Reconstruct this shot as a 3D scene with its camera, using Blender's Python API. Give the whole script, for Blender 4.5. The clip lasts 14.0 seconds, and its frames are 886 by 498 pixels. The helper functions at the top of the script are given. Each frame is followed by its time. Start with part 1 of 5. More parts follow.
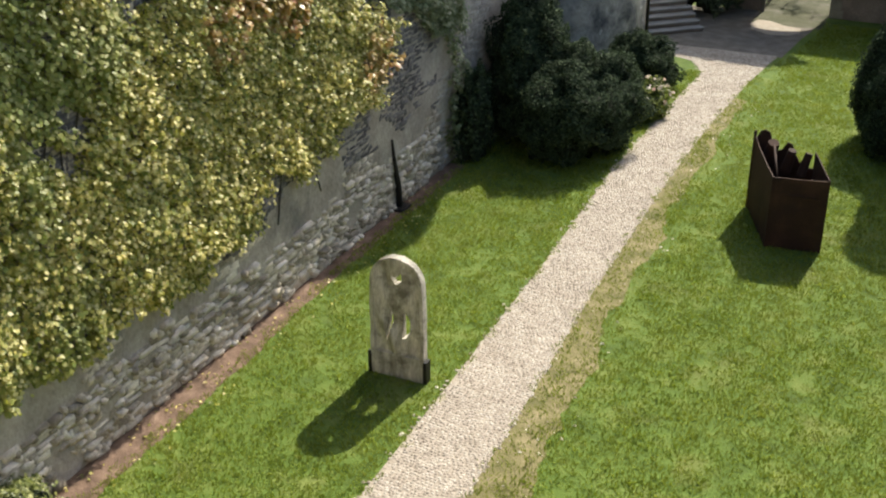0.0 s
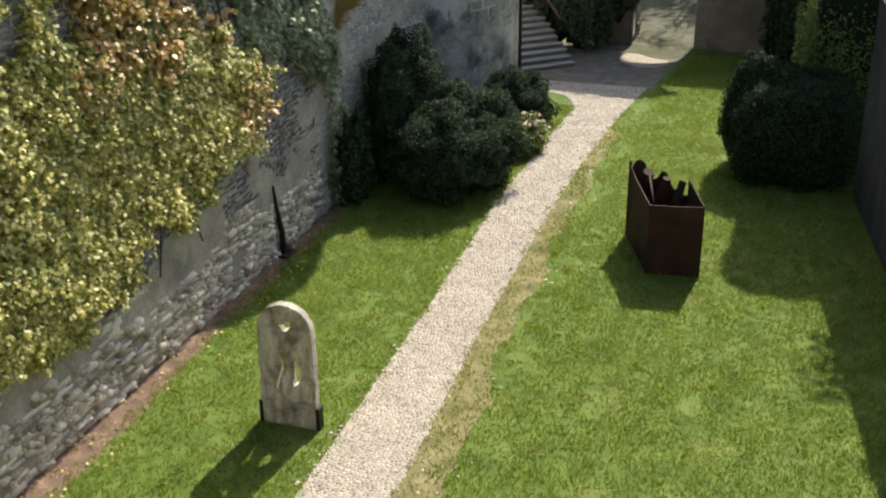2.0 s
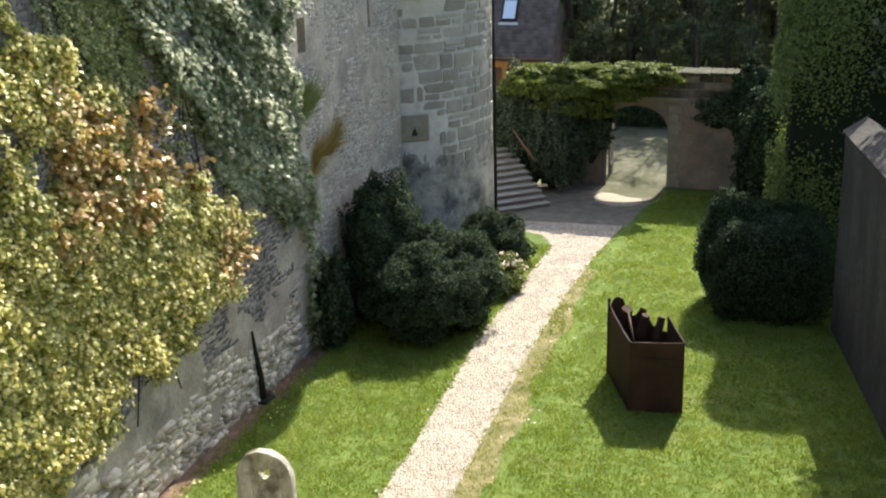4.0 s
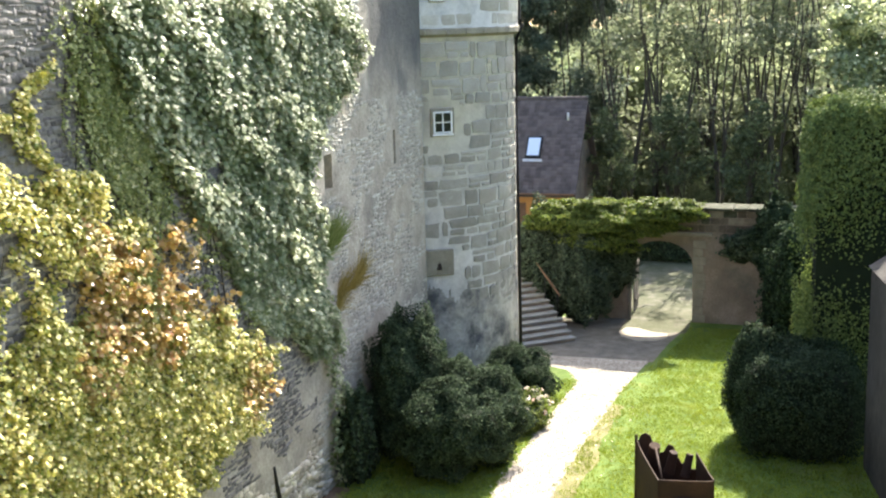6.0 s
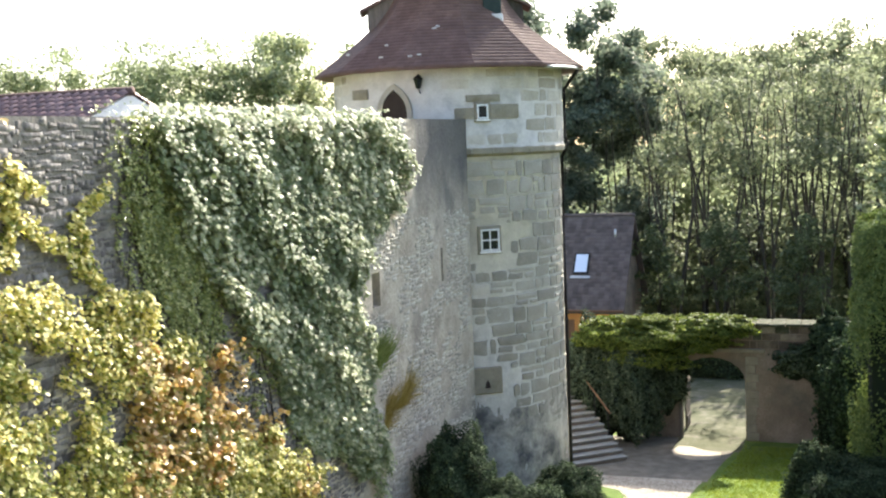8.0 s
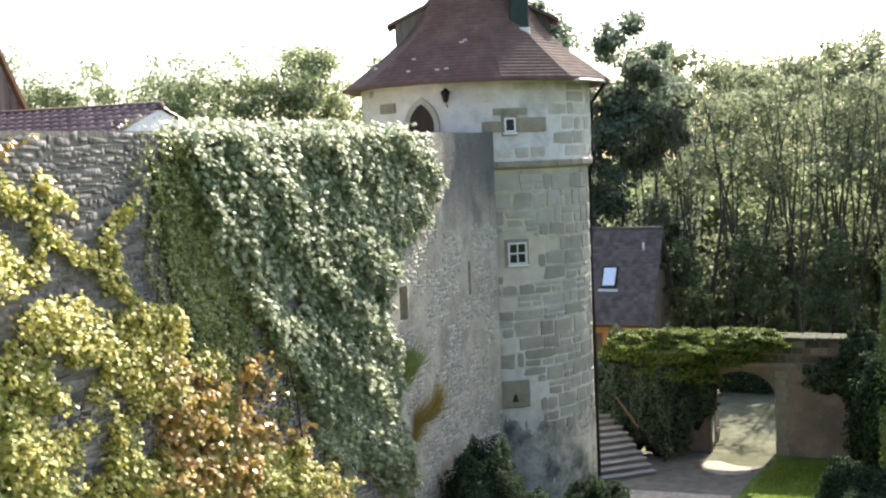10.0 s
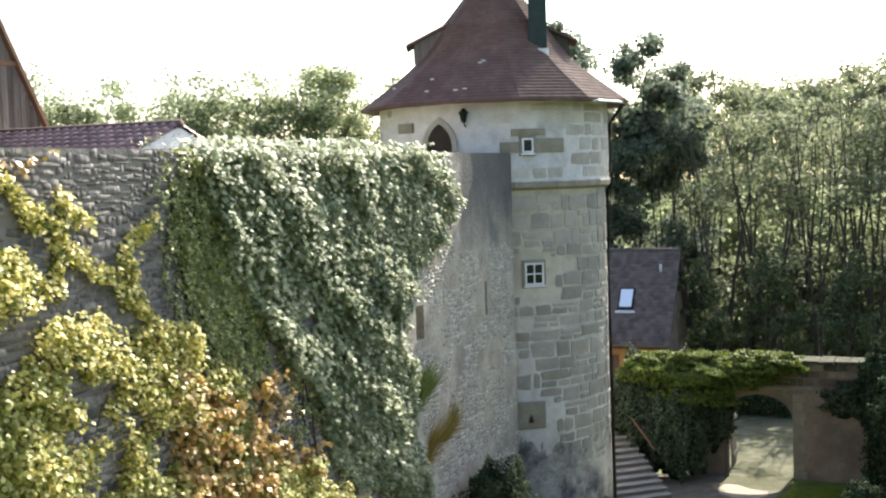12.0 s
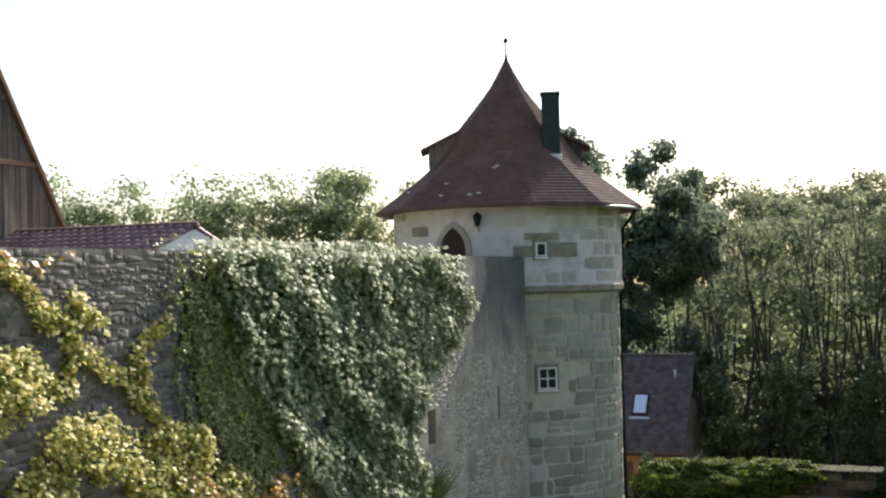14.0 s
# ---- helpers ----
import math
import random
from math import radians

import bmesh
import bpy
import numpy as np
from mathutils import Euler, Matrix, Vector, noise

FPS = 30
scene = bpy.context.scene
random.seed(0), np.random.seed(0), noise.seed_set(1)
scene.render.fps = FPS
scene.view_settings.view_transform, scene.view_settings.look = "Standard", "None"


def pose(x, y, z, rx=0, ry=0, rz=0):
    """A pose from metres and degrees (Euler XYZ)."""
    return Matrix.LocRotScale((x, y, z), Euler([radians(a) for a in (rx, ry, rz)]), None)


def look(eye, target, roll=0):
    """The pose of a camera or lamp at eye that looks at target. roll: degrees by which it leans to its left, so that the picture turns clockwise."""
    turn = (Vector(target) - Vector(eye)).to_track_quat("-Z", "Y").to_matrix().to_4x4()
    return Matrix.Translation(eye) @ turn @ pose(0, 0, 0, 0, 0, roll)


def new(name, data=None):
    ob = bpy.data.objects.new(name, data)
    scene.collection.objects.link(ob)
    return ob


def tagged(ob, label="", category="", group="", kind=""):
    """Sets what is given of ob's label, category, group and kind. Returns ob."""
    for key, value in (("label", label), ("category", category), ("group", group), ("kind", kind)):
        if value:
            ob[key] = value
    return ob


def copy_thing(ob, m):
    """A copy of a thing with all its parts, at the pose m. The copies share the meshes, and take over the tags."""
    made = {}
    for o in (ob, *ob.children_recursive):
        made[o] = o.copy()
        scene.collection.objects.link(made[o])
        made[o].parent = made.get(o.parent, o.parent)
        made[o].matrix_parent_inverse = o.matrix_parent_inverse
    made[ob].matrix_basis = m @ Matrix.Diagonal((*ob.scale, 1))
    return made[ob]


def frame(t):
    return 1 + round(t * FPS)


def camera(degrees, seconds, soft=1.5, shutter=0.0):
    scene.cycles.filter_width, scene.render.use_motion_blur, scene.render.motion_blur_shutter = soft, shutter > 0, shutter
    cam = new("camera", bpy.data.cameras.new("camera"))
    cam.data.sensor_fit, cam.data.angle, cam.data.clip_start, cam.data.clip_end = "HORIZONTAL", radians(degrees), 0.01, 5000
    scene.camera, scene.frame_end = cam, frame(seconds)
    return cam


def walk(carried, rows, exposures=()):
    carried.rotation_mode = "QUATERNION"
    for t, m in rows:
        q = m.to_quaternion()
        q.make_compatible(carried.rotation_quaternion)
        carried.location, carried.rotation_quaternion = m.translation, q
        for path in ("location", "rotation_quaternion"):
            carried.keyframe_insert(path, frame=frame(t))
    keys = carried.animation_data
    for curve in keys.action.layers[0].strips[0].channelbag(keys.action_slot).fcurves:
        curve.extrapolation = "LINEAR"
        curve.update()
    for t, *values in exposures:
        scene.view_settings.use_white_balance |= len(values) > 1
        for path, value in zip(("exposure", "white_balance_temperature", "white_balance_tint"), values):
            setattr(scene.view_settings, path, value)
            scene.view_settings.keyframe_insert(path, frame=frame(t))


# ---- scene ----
cam = camera(40.78, 14.0, soft=2.2)
EYE = Vector((0.0, 0.0, 11.0))
# seconds, yaw to the left of +y, pitch, roll (degrees)
TURNS = [
    (0, 24.546, -26.189, -0.045),
    (0.5, 23.109, -25.721, 0.21),
    (1, 20.988, -25.262, 0.335),
    (1.5, 19.662, -24.798, -0.129),
    (2, 18.494, -24.242, -0.486),
    (2.5, 17.029, -23.469, -0.923),
    (3, 16.622, -22.121, -1.124),
    (3.5, 17.051, -19.756, -1.252),
    (3.7, 17.168, -18.776, -1.345),
    (5.8, 18.289, -11.681, -1.195),
    (6, 18.39, -11, -1.45),
    (6.5, 18.749, -9.448, -1.602),
    (7, 19.292, -7.81, -1.859),
    (7.5, 19.866, -6.389, -2.039),
    (8, 20.531, -5.291, -2.123),
    (10.5, 22.087, -4.571, -2.021),
    (11, 22.338, -4.504, -1.791),
    (11.5, 22.534, -4.26, -1.983),
    (12, 22.605, -3.618, -1.821),
    (12.5, 22.618, -2.777, -1.817),
    (13, 22.722, -1.244, -1.551),
    (13.5, 22.79, -0.078, -1.576),
    (14, 23.105, 1.358, -1.347),
]


def aim(yaw, pitch):
    a, b = radians(yaw), radians(pitch)
    return EYE + 20 * Vector((-math.sin(a) * math.cos(b), math.cos(a) * math.cos(b), math.sin(b)))


walk(cam, [(t, look(EYE, aim(yaw, pitch), roll)) for t, yaw, pitch, roll in TURNS],
     exposures=[(0.0, 0.74), (2.5, 0.76), (3.5, 1.0), (6.0, 1.98), (7.0, 1.98), (8.0, 1.8), (10.5, 1.55), (11.5, 1.5), (12.5, 1.4), (13.0, 1.33), (13.5, 1.1), (14.0, 0.66)])

# ---- light ----
SUN_AZ, SUN_EL = 5.5, 41.5  # degrees from +y towards +x, and above the horizon
world = bpy.data.worlds.new("sky")
scene.world = world
world.use_nodes = True
wn = world.node_tree.nodes
sky = wn.new("ShaderNodeTexSky")
sky.sky_type, sky.sun_disc = "NISHITA", False
sky.sun_elevation, sky.sun_rotation = radians(SUN_EL), radians(SUN_AZ)
sky.air_density, sky.dust_density, sky.ozone_density = 1.0, 2.5, 1.0
world.node_tree.links.new(sky.outputs[0], wn["Background"].inputs[0])
wn["Background"].inputs[1].default_value = 0.15
sun = new("sun", bpy.data.lights.new("sun", "SUN"))
sun.data.energy, sun.data.angle, sun.data.color = 5.0, radians(0.5), (1.0, 0.93, 0.8)
sd = Vector((math.sin(radians(SUN_AZ)) * math.cos(radians(SUN_EL)), math.cos(radians(SUN_AZ)) * math.cos(radians(SUN_EL)), math.sin(radians(SUN_EL))))
sun.matrix_world = look(sd * 60, (0, 0, 0))


# ---- materials ----
def nodes_of(name):
    m = bpy.data.materials.new(name)
    m.use_nodes = True
    return m, m.node_tree.nodes, m.node_tree.links, m.node_tree.nodes["Principled BSDF"]


def ramp_node(n, stops):
    r = n.new("ShaderNodeValToRGB")
    e = r.color_ramp.elements
    while len(e) < len(stops):
        e.new(0.5)
    for el, (p, c) in zip(e, stops):
        el.position, el.color = p, (*c, 1)
    return r


def surface(name, stops, scale=3.0, rough=0.9, bump=0.3, fine=40.0, stain=None, stain_scale=0.5, stretch=(1, 1, 1), per="", metal=0.0, spec=0.3, jitter=0.25, stain_at=(0.5, 0.65)):
    """Grain at one scale, colour drift at another, optional stains, bump, and a change of tone from piece to piece."""
    m, n, l, b = nodes_of(name)
    tc, mp = n.new("ShaderNodeTexCoord"), n.new("ShaderNodeMapping")
    mp.inputs["Scale"].default_value = stretch
    geo = n.new("ShaderNodeNewGeometry")
    l.new(geo.outputs["Position"], mp.inputs[0])
    big, small = n.new("ShaderNodeTexNoise"), n.new("ShaderNodeTexNoise")
    big.inputs["Scale"].default_value, big.inputs["Detail"].default_value = scale, 8
    small.inputs["Scale"].default_value, small.inputs["Detail"].default_value = fine, 5
    for t in (big, small):
        l.new(mp.outputs[0], t.inputs["Vector"])
    mix = n.new("ShaderNodeMath")
    mix.operation, mix.inputs[1].default_value = "MULTIPLY_ADD", 0.55
    l.new(small.outputs[0], mix.inputs[0])
    half = n.new("ShaderNodeMath")
    half.operation, half.inputs[1].default_value, half.inputs[2].default_value = "MULTIPLY_ADD", 0.9, -0.22
    l.new(big.outputs[0], half.inputs[0])
    l.new(half.outputs[0], mix.inputs[2])
    fac = mix.outputs[0]
    if per:
        rnd = n.new("ShaderNodeObjectInfo") if per == "object" else geo
        add = n.new("ShaderNodeMath")
        add.operation, add.inputs[1].default_value = "MULTIPLY_ADD", jitter * 2
        l.new(rnd.outputs["Random" if per == "object" else "Random Per Island"], add.inputs[0])
        sub = n.new("ShaderNodeMath")
        sub.operation, sub.inputs[1].default_value = "SUBTRACT", jitter
        l.new(fac, sub.inputs[0])
        l.new(sub.outputs[0], add.inputs[2])
        fac = add.outputs[0]
    ramp = ramp_node(n, stops)
    l.new(fac, ramp.inputs[0])
    col = ramp.outputs[0]
    if stain:
        sn = n.new("ShaderNodeTexNoise")
        sn.inputs["Scale"].default_value, sn.inputs["Detail"].default_value = stain_scale, 10
        sn.inputs["Roughness"].default_value = 0.65
        l.new(geo.outputs["Position"], sn.inputs["Vector"])
        sr = ramp_node(n, [(stain_at[0], (0, 0, 0)), (stain_at[1], (1, 1, 1))])
        l.new(sn.outputs[0], sr.inputs[0])
        mx = n.new("ShaderNodeMixRGB")
        l.new(sr.outputs[0], mx.inputs[0])
        l.new(col, mx.inputs[1])
        mx.inputs[2].default_value = (*stain, 1)
        col = mx.outputs[0]
    l.new(col, b.inputs["Base Color"])
    b.inputs["Roughness"].default_value, b.inputs["Metallic"].default_value = rough, metal
    b.inputs["Specular IOR Level"].default_value = spec
    if bump:
        bp = n.new("ShaderNodeBump")
        bp.inputs["Strength"].default_value, bp.inputs["Distance"].default_value = bump, 0.05
        l.new(mix.outputs[0], bp.inputs["Height"])
        l.new(bp.outputs[0], b.inputs["Normal"])
    return m


def foliage(name, stops, rough=0.4, through_light=0.35, spec=0.5, drift=None, drift_scale=0.6, glow=1.05):
    """Leaves: colour from leaf to leaf, a soft drift over metres, gloss, and light that shines through."""
    m, n, l, b = nodes_of(name)
    geo = n.new("ShaderNodeNewGeometry")
    ramp = ramp_node(n, stops)
    l.new(geo.outputs["Random Per Island"], ramp.inputs[0])
    col = ramp.outputs[0]
    ns = n.new("ShaderNodeTexNoise")
    ns.inputs["Scale"].default_value, ns.inputs["Detail"].default_value = drift_scale, 4
    l.new(geo.outputs["Position"], ns.inputs["Vector"])
    if drift:
        dr = ramp_node(n, [(0.47, (0, 0, 0)), (0.62, (1, 1, 1))])
        l.new(ns.outputs[0], dr.inputs[0])
        mx = n.new("ShaderNodeMixRGB")
        l.new(dr.outputs[0], mx.inputs[0])
        l.new(col, mx.inputs[1])
        dk = n.new("ShaderNodeMixRGB")
        dk.blend_type, dk.inputs[0].default_value = "MIX", 0.75
        l.new(col, dk.inputs[1])
        dk.inputs[2].default_value = (*drift, 1)
        l.new(dk.outputs[0], mx.inputs[2])
        col = mx.outputs[0]
    l.new(col, b.inputs["Base Color"])
    b.inputs["Roughness"].default_value, b.inputs["Specular IOR Level"].default_value = rough, spec
    tr = n.new("ShaderNodeBsdfTranslucent")
    hue = n.new("ShaderNodeHueSaturation")
    hue.inputs["Saturation"].default_value, hue.inputs["Value"].default_value = glow, 1.5
    l.new(col, hue.inputs["Color"])
    l.new(hue.outputs[0], tr.inputs[0])
    ms = n.new("ShaderNodeMixShader")
    ms.inputs[0].default_value = through_light
    l.new(b.outputs[0], ms.inputs[1])
    l.new(tr.outputs[0], ms.inputs[2])
    l.new(ms.outputs[0], n["Material Output"].inputs[0])
    return m


def plain(name, colour, rough=0.6, metal=0.0, bump=0.0):
    c = Vector(colour)
    return surface(name, [(0.2, tuple(c * 0.75)), (0.8, tuple(c * 1.2))], 4, rough, bump, 60, metal=metal)


M_LAWN = surface("lawn_soil", [(0.25, (0.05, 0.08, 0.012)), (0.5, (0.09, 0.145, 0.02)), (0.75, (0.16, 0.19, 0.045))], 1.6, 0.95, 0.5, 26,
                 stain=(0.16, 0.165, 0.045), stain_scale=0.55, stain_at=(0.56, 0.75))
M_BLADE = foliage("grass_blades", [(0.0, (0.105, 0.15, 0.015)), (0.5, (0.165, 0.215, 0.024)), (0.92, (0.225, 0.27, 0.036)), (1.0, (0.27, 0.27, 0.07))], 0.6, 0.42, 0.2, (0.205, 0.24, 0.036), 0.6)
M_WORN = surface("worn_turf", [(0.25, (0.085, 0.09, 0.028)), (0.5, (0.18, 0.16, 0.068)), (0.8, (0.33, 0.275, 0.16))], 2.0, 0.95, 0.6, 30)
M_DIRT = surface("red_gravel_strip", [(0.25, (0.08, 0.053, 0.036)), (0.55, (0.18, 0.118, 0.082)), (0.8, (0.30, 0.21, 0.15))], 3.5, 0.95, 0.7, 45)
M_JOINT = surface("path_joint_sand", [(0.3, (0.29, 0.25, 0.195)), (0.7, (0.41, 0.36, 0.29))], 5, 0.95, 0.3, 50)
M_SETT = surface("path_setts", [(0.1, (0.22, 0.185, 0.145)), (0.5, (0.37, 0.325, 0.265)), (0.9, (0.51, 0.465, 0.395))], 1.4, 0.85, 0.3, 40, per="island", jitter=0.3)
M_SETT_ONE = surface("path_sett_single", [(0.1, (0.22, 0.185, 0.145)), (0.5, (0.37, 0.325, 0.265)), (0.9, (0.51, 0.465, 0.395))], 1.4, 0.85, 0.3, 40, per="object", jitter=0.3)
M_YARD = surface("shaded_fine_gravel", [(0.25, (0.11, 0.097, 0.078)), (0.55, (0.175, 0.156, 0.127)), (0.8, (0.26, 0.232, 0.19))], 2.5, 0.95, 0.5, 60)
M_WALL = surface("lime_plaster_grey", [(0.2, (0.22, 0.193, 0.155)), (0.5, (0.36, 0.322, 0.265)), (0.8, (0.50, 0.455, 0.38))], 1.5, 0.95, 1.0, 11,
                 stain=(0.19, 0.175, 0.155), stain_scale=0.45, stain_at=(0.52, 0.68))


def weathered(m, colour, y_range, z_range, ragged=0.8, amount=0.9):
    """Lays an area of another tone, with a ragged soft edge, into a material; ranges run from none to full."""
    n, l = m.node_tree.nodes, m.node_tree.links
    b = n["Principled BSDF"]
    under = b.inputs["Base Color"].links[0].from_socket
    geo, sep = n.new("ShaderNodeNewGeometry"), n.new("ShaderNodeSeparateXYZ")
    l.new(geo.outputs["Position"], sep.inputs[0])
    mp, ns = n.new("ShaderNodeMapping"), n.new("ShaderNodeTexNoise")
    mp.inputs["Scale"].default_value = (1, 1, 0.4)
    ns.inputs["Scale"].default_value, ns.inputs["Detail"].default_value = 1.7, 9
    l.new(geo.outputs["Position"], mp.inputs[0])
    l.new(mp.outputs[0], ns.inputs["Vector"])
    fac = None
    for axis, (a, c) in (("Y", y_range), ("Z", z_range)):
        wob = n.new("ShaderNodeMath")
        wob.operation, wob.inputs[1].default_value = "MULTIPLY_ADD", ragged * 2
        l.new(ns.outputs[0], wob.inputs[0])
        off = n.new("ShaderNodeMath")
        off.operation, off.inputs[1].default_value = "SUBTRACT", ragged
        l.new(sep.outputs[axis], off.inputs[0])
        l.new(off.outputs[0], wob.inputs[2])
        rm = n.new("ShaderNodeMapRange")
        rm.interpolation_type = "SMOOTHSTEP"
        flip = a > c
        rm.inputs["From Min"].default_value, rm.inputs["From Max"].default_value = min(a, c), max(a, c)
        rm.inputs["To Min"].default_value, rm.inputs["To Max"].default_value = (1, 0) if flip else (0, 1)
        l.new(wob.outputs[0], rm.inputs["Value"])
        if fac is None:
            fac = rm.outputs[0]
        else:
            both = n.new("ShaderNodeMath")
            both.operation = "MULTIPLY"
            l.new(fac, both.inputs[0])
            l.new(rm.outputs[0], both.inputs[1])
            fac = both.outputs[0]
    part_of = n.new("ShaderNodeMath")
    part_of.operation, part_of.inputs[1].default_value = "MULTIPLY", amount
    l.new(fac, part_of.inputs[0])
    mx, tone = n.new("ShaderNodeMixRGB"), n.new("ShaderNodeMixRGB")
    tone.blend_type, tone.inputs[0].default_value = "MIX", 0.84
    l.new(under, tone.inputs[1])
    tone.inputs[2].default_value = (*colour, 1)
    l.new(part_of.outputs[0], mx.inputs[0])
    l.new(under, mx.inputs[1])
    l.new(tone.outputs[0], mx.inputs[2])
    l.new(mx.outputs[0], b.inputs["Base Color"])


weathered(M_WALL, (0.115, 0.11, 0.105), (24.5, 22.0), (7.2, 8.4))     # bare dark rubble along the wall's head
weathered(M_WALL, (0.05, 0.053, 0.062), (27.4, 28.1), (8.3, 10.9), 0.9, 0.95)   # darker bluish area beside the tower, stronger towards the head
weathered(M_WALL, (0.12, 0.12, 0.125), (28.6, 30.6), (4.6, 2.6), 0.5, 0.8)   # darker towards the foot, beside the tower
M_RUBBLE = surface("rubble_stone", [(0.15, (0.062, 0.057, 0.056)), (0.5, (0.135, 0.125, 0.12)), (0.85, (0.28, 0.262, 0.248))], 4, 0.9, 1.0, 14, per="island", jitter=0.2)
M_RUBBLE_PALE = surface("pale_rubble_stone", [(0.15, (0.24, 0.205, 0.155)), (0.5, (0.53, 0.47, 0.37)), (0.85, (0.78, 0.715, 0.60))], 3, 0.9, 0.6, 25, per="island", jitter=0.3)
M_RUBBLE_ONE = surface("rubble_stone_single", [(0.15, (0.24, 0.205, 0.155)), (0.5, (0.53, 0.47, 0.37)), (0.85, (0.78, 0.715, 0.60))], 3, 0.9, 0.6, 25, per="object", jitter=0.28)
M_MORTAR = surface("tower_mortar", [(0.2, (0.43, 0.412, 0.38)), (0.5, (0.54, 0.52, 0.48)), (0.8, (0.66, 0.638, 0.595))], 2.5, 0.95, 0.5, 24,
                   stain=(0.37, 0.355, 0.33), stain_scale=0.9)
M_BLOCK = surface("tower_sandstone", [(0.1, (0.20, 0.185, 0.154)), (0.45, (0.285, 0.267, 0.226)), (0.8, (0.38, 0.358, 0.308))], 2, 0.9, 0.6, 22, per="object", jitter=0.22,
                  stain=(0.44, 0.415, 0.365), stain_scale=2.2, stain_at=(0.62, 0.72))
M_BLOCK_PALE = surface("pale_tower_sandstone", [(0.1, (0.30, 0.275, 0.225)), (0.45, (0.40, 0.37, 0.315)), (0.8, (0.54, 0.51, 0.45))], 2, 0.9, 0.5, 20, per="object", jitter=0.3)
M_WALLSTONE = surface("limewashed_stone", [(0.1, (0.25, 0.23, 0.20)), (0.5, (0.345, 0.325, 0.28)), (0.9, (0.46, 0.435, 0.38))], 3, 0.95, 0.8, 16, per="island", jitter=0.34)
M_ASHLAR = surface("brown_ashlar", [(0.2, (0.17, 0.15, 0.11)), (0.6, (0.26, 0.235, 0.18)), (0.9, (0.34, 0.315, 0.255))], 3, 0.9, 0.4, 30)
M_BASE = surface("stained_base_render", [(0.2, (0.30, 0.275, 0.235)), (0.5, (0.42, 0.39, 0.335)), (0.8, (0.56, 0.52, 0.455))], 1.4, 0.95, 1.0, 9, stain=(0.095, 0.094, 0.096), stain_scale=0.8, stain_at=(0.40, 0.58))
M_TILE = surface("brown_roof_tiles", [(0.15, (0.08, 0.048, 0.041)), (0.5, (0.122, 0.074, 0.063)), (0.85, (0.18, 0.115, 0.096))], 1.6, 0.8, 0.3, 30, per="island", jitter=0.1)
M_PANTILE = surface("red_pantiles", [(0.15, (0.10, 0.045, 0.035)), (0.5, (0.19, 0.085, 0.065)), (0.85, (0.30, 0.17, 0.14))], 4, 0.42, 0.05, 30, spec=1.0, per="object", jitter=0.3)
M_SLATE = surface("dark_slate_tiles", [(0.2, (0.065, 0.052, 0.052)), (0.5, (0.10, 0.082, 0.080)), (0.85, (0.14, 0.117, 0.110))], 3, 0.9, 0.3, 25, per="island", jitter=0.22)
M_OCHRE = surface("orange_render", [(0.2, (0.50, 0.23, 0.075)), (0.8, (0.64, 0.33, 0.12))], 2, 0.9, 0.1, 30)
M_WHITE = surface("white_render", [(0.2, (0.62, 0.60, 0.56)), (0.8, (0.78, 0.77, 0.74))], 2, 0.9, 0.1, 30)
M_PAINT = plain("white_window_paint", (0.72, 0.72, 0.70), 0.45)
M_IRON = plain("dark_iron", (0.025, 0.024, 0.024), 0.55, 0.6, 0.2)
M_ZINC = plain("pale_zinc", (0.55, 0.54, 0.52), 0.45, 0.5)
M_COPPER = surface("green_sheet_metal", [(0.2, (0.012, 0.024, 0.022)), (0.8, (0.028, 0.046, 0.042))], 4, 0.55, 0.1, 30, metal=0.3)
M_DOOR = surface("dark_door_wood", [(0.2, (0.018, 0.012, 0.010)), (0.8, (0.045, 0.03, 0.022))], 3, 0.8, 0.4, 30, stretch=(8, 8, 1))
M_VERGE_STONE = surface("brown_band_stone", [(0.2, (0.075, 0.058, 0.042)), (0.5, (0.15, 0.118, 0.085)), (0.85, (0.26, 0.215, 0.16))], 3, 0.95, 0.8, 18, per="object", jitter=0.25)
M_BARN = surface("weathered_boards", [(0.2, (0.06, 0.05, 0.042)), (0.5, (0.125, 0.108, 0.092)), (0.85, (0.21, 0.185, 0.16))], 1.2, 0.9, 0.5, 12, stretch=(6, 6, 0.6), per="object", jitter=0.2)
M_VERGE = surface("brown_verge_wood", [(0.2, (0.10, 0.055, 0.03)), (0.8, (0.21, 0.12, 0.07))], 3, 0.8, 0.3, 25)
M_RUST = surface("rusted_steel", [(0.15, (0.018, 0.010, 0.007)), (0.5, (0.036, 0.018, 0.011)), (0.85, (0.075, 0.036, 0.02))], 2.2, 0.85, 0.25, 35,
                 stain=(0.03, 0.016, 0.012), stain_scale=1.5)
M_OAK = surface("weathered_oak", [(0.2, (0.20, 0.182, 0.14)), (0.5, (0.47, 0.44, 0.365)), (0.8, (0.76, 0.72, 0.63))], 2.0, 0.85, 0.9, 12, stretch=(4, 4, 0.8),
                stain=(0.17, 0.155, 0.115), stain_scale=2.6, stain_at=(0.48, 0.66))
M_BARK = surface("bark", [(0.2, (0.035, 0.031, 0.024)), (0.8, (0.095, 0.085, 0.065))], 2, 0.95, 0.8, 12, stretch=(3, 3, 0.6))
M_CORE = plain("inner_bush_shade", (0.012, 0.018, 0.008), 1.0)
M_MOSS = surface("mossy_coping", [(0.2, (0.02, 0.025, 0.012)), (0.5, (0.05, 0.052, 0.03)), (0.85, (0.13, 0.12, 0.09))], 3, 0.95, 0.8, 20)
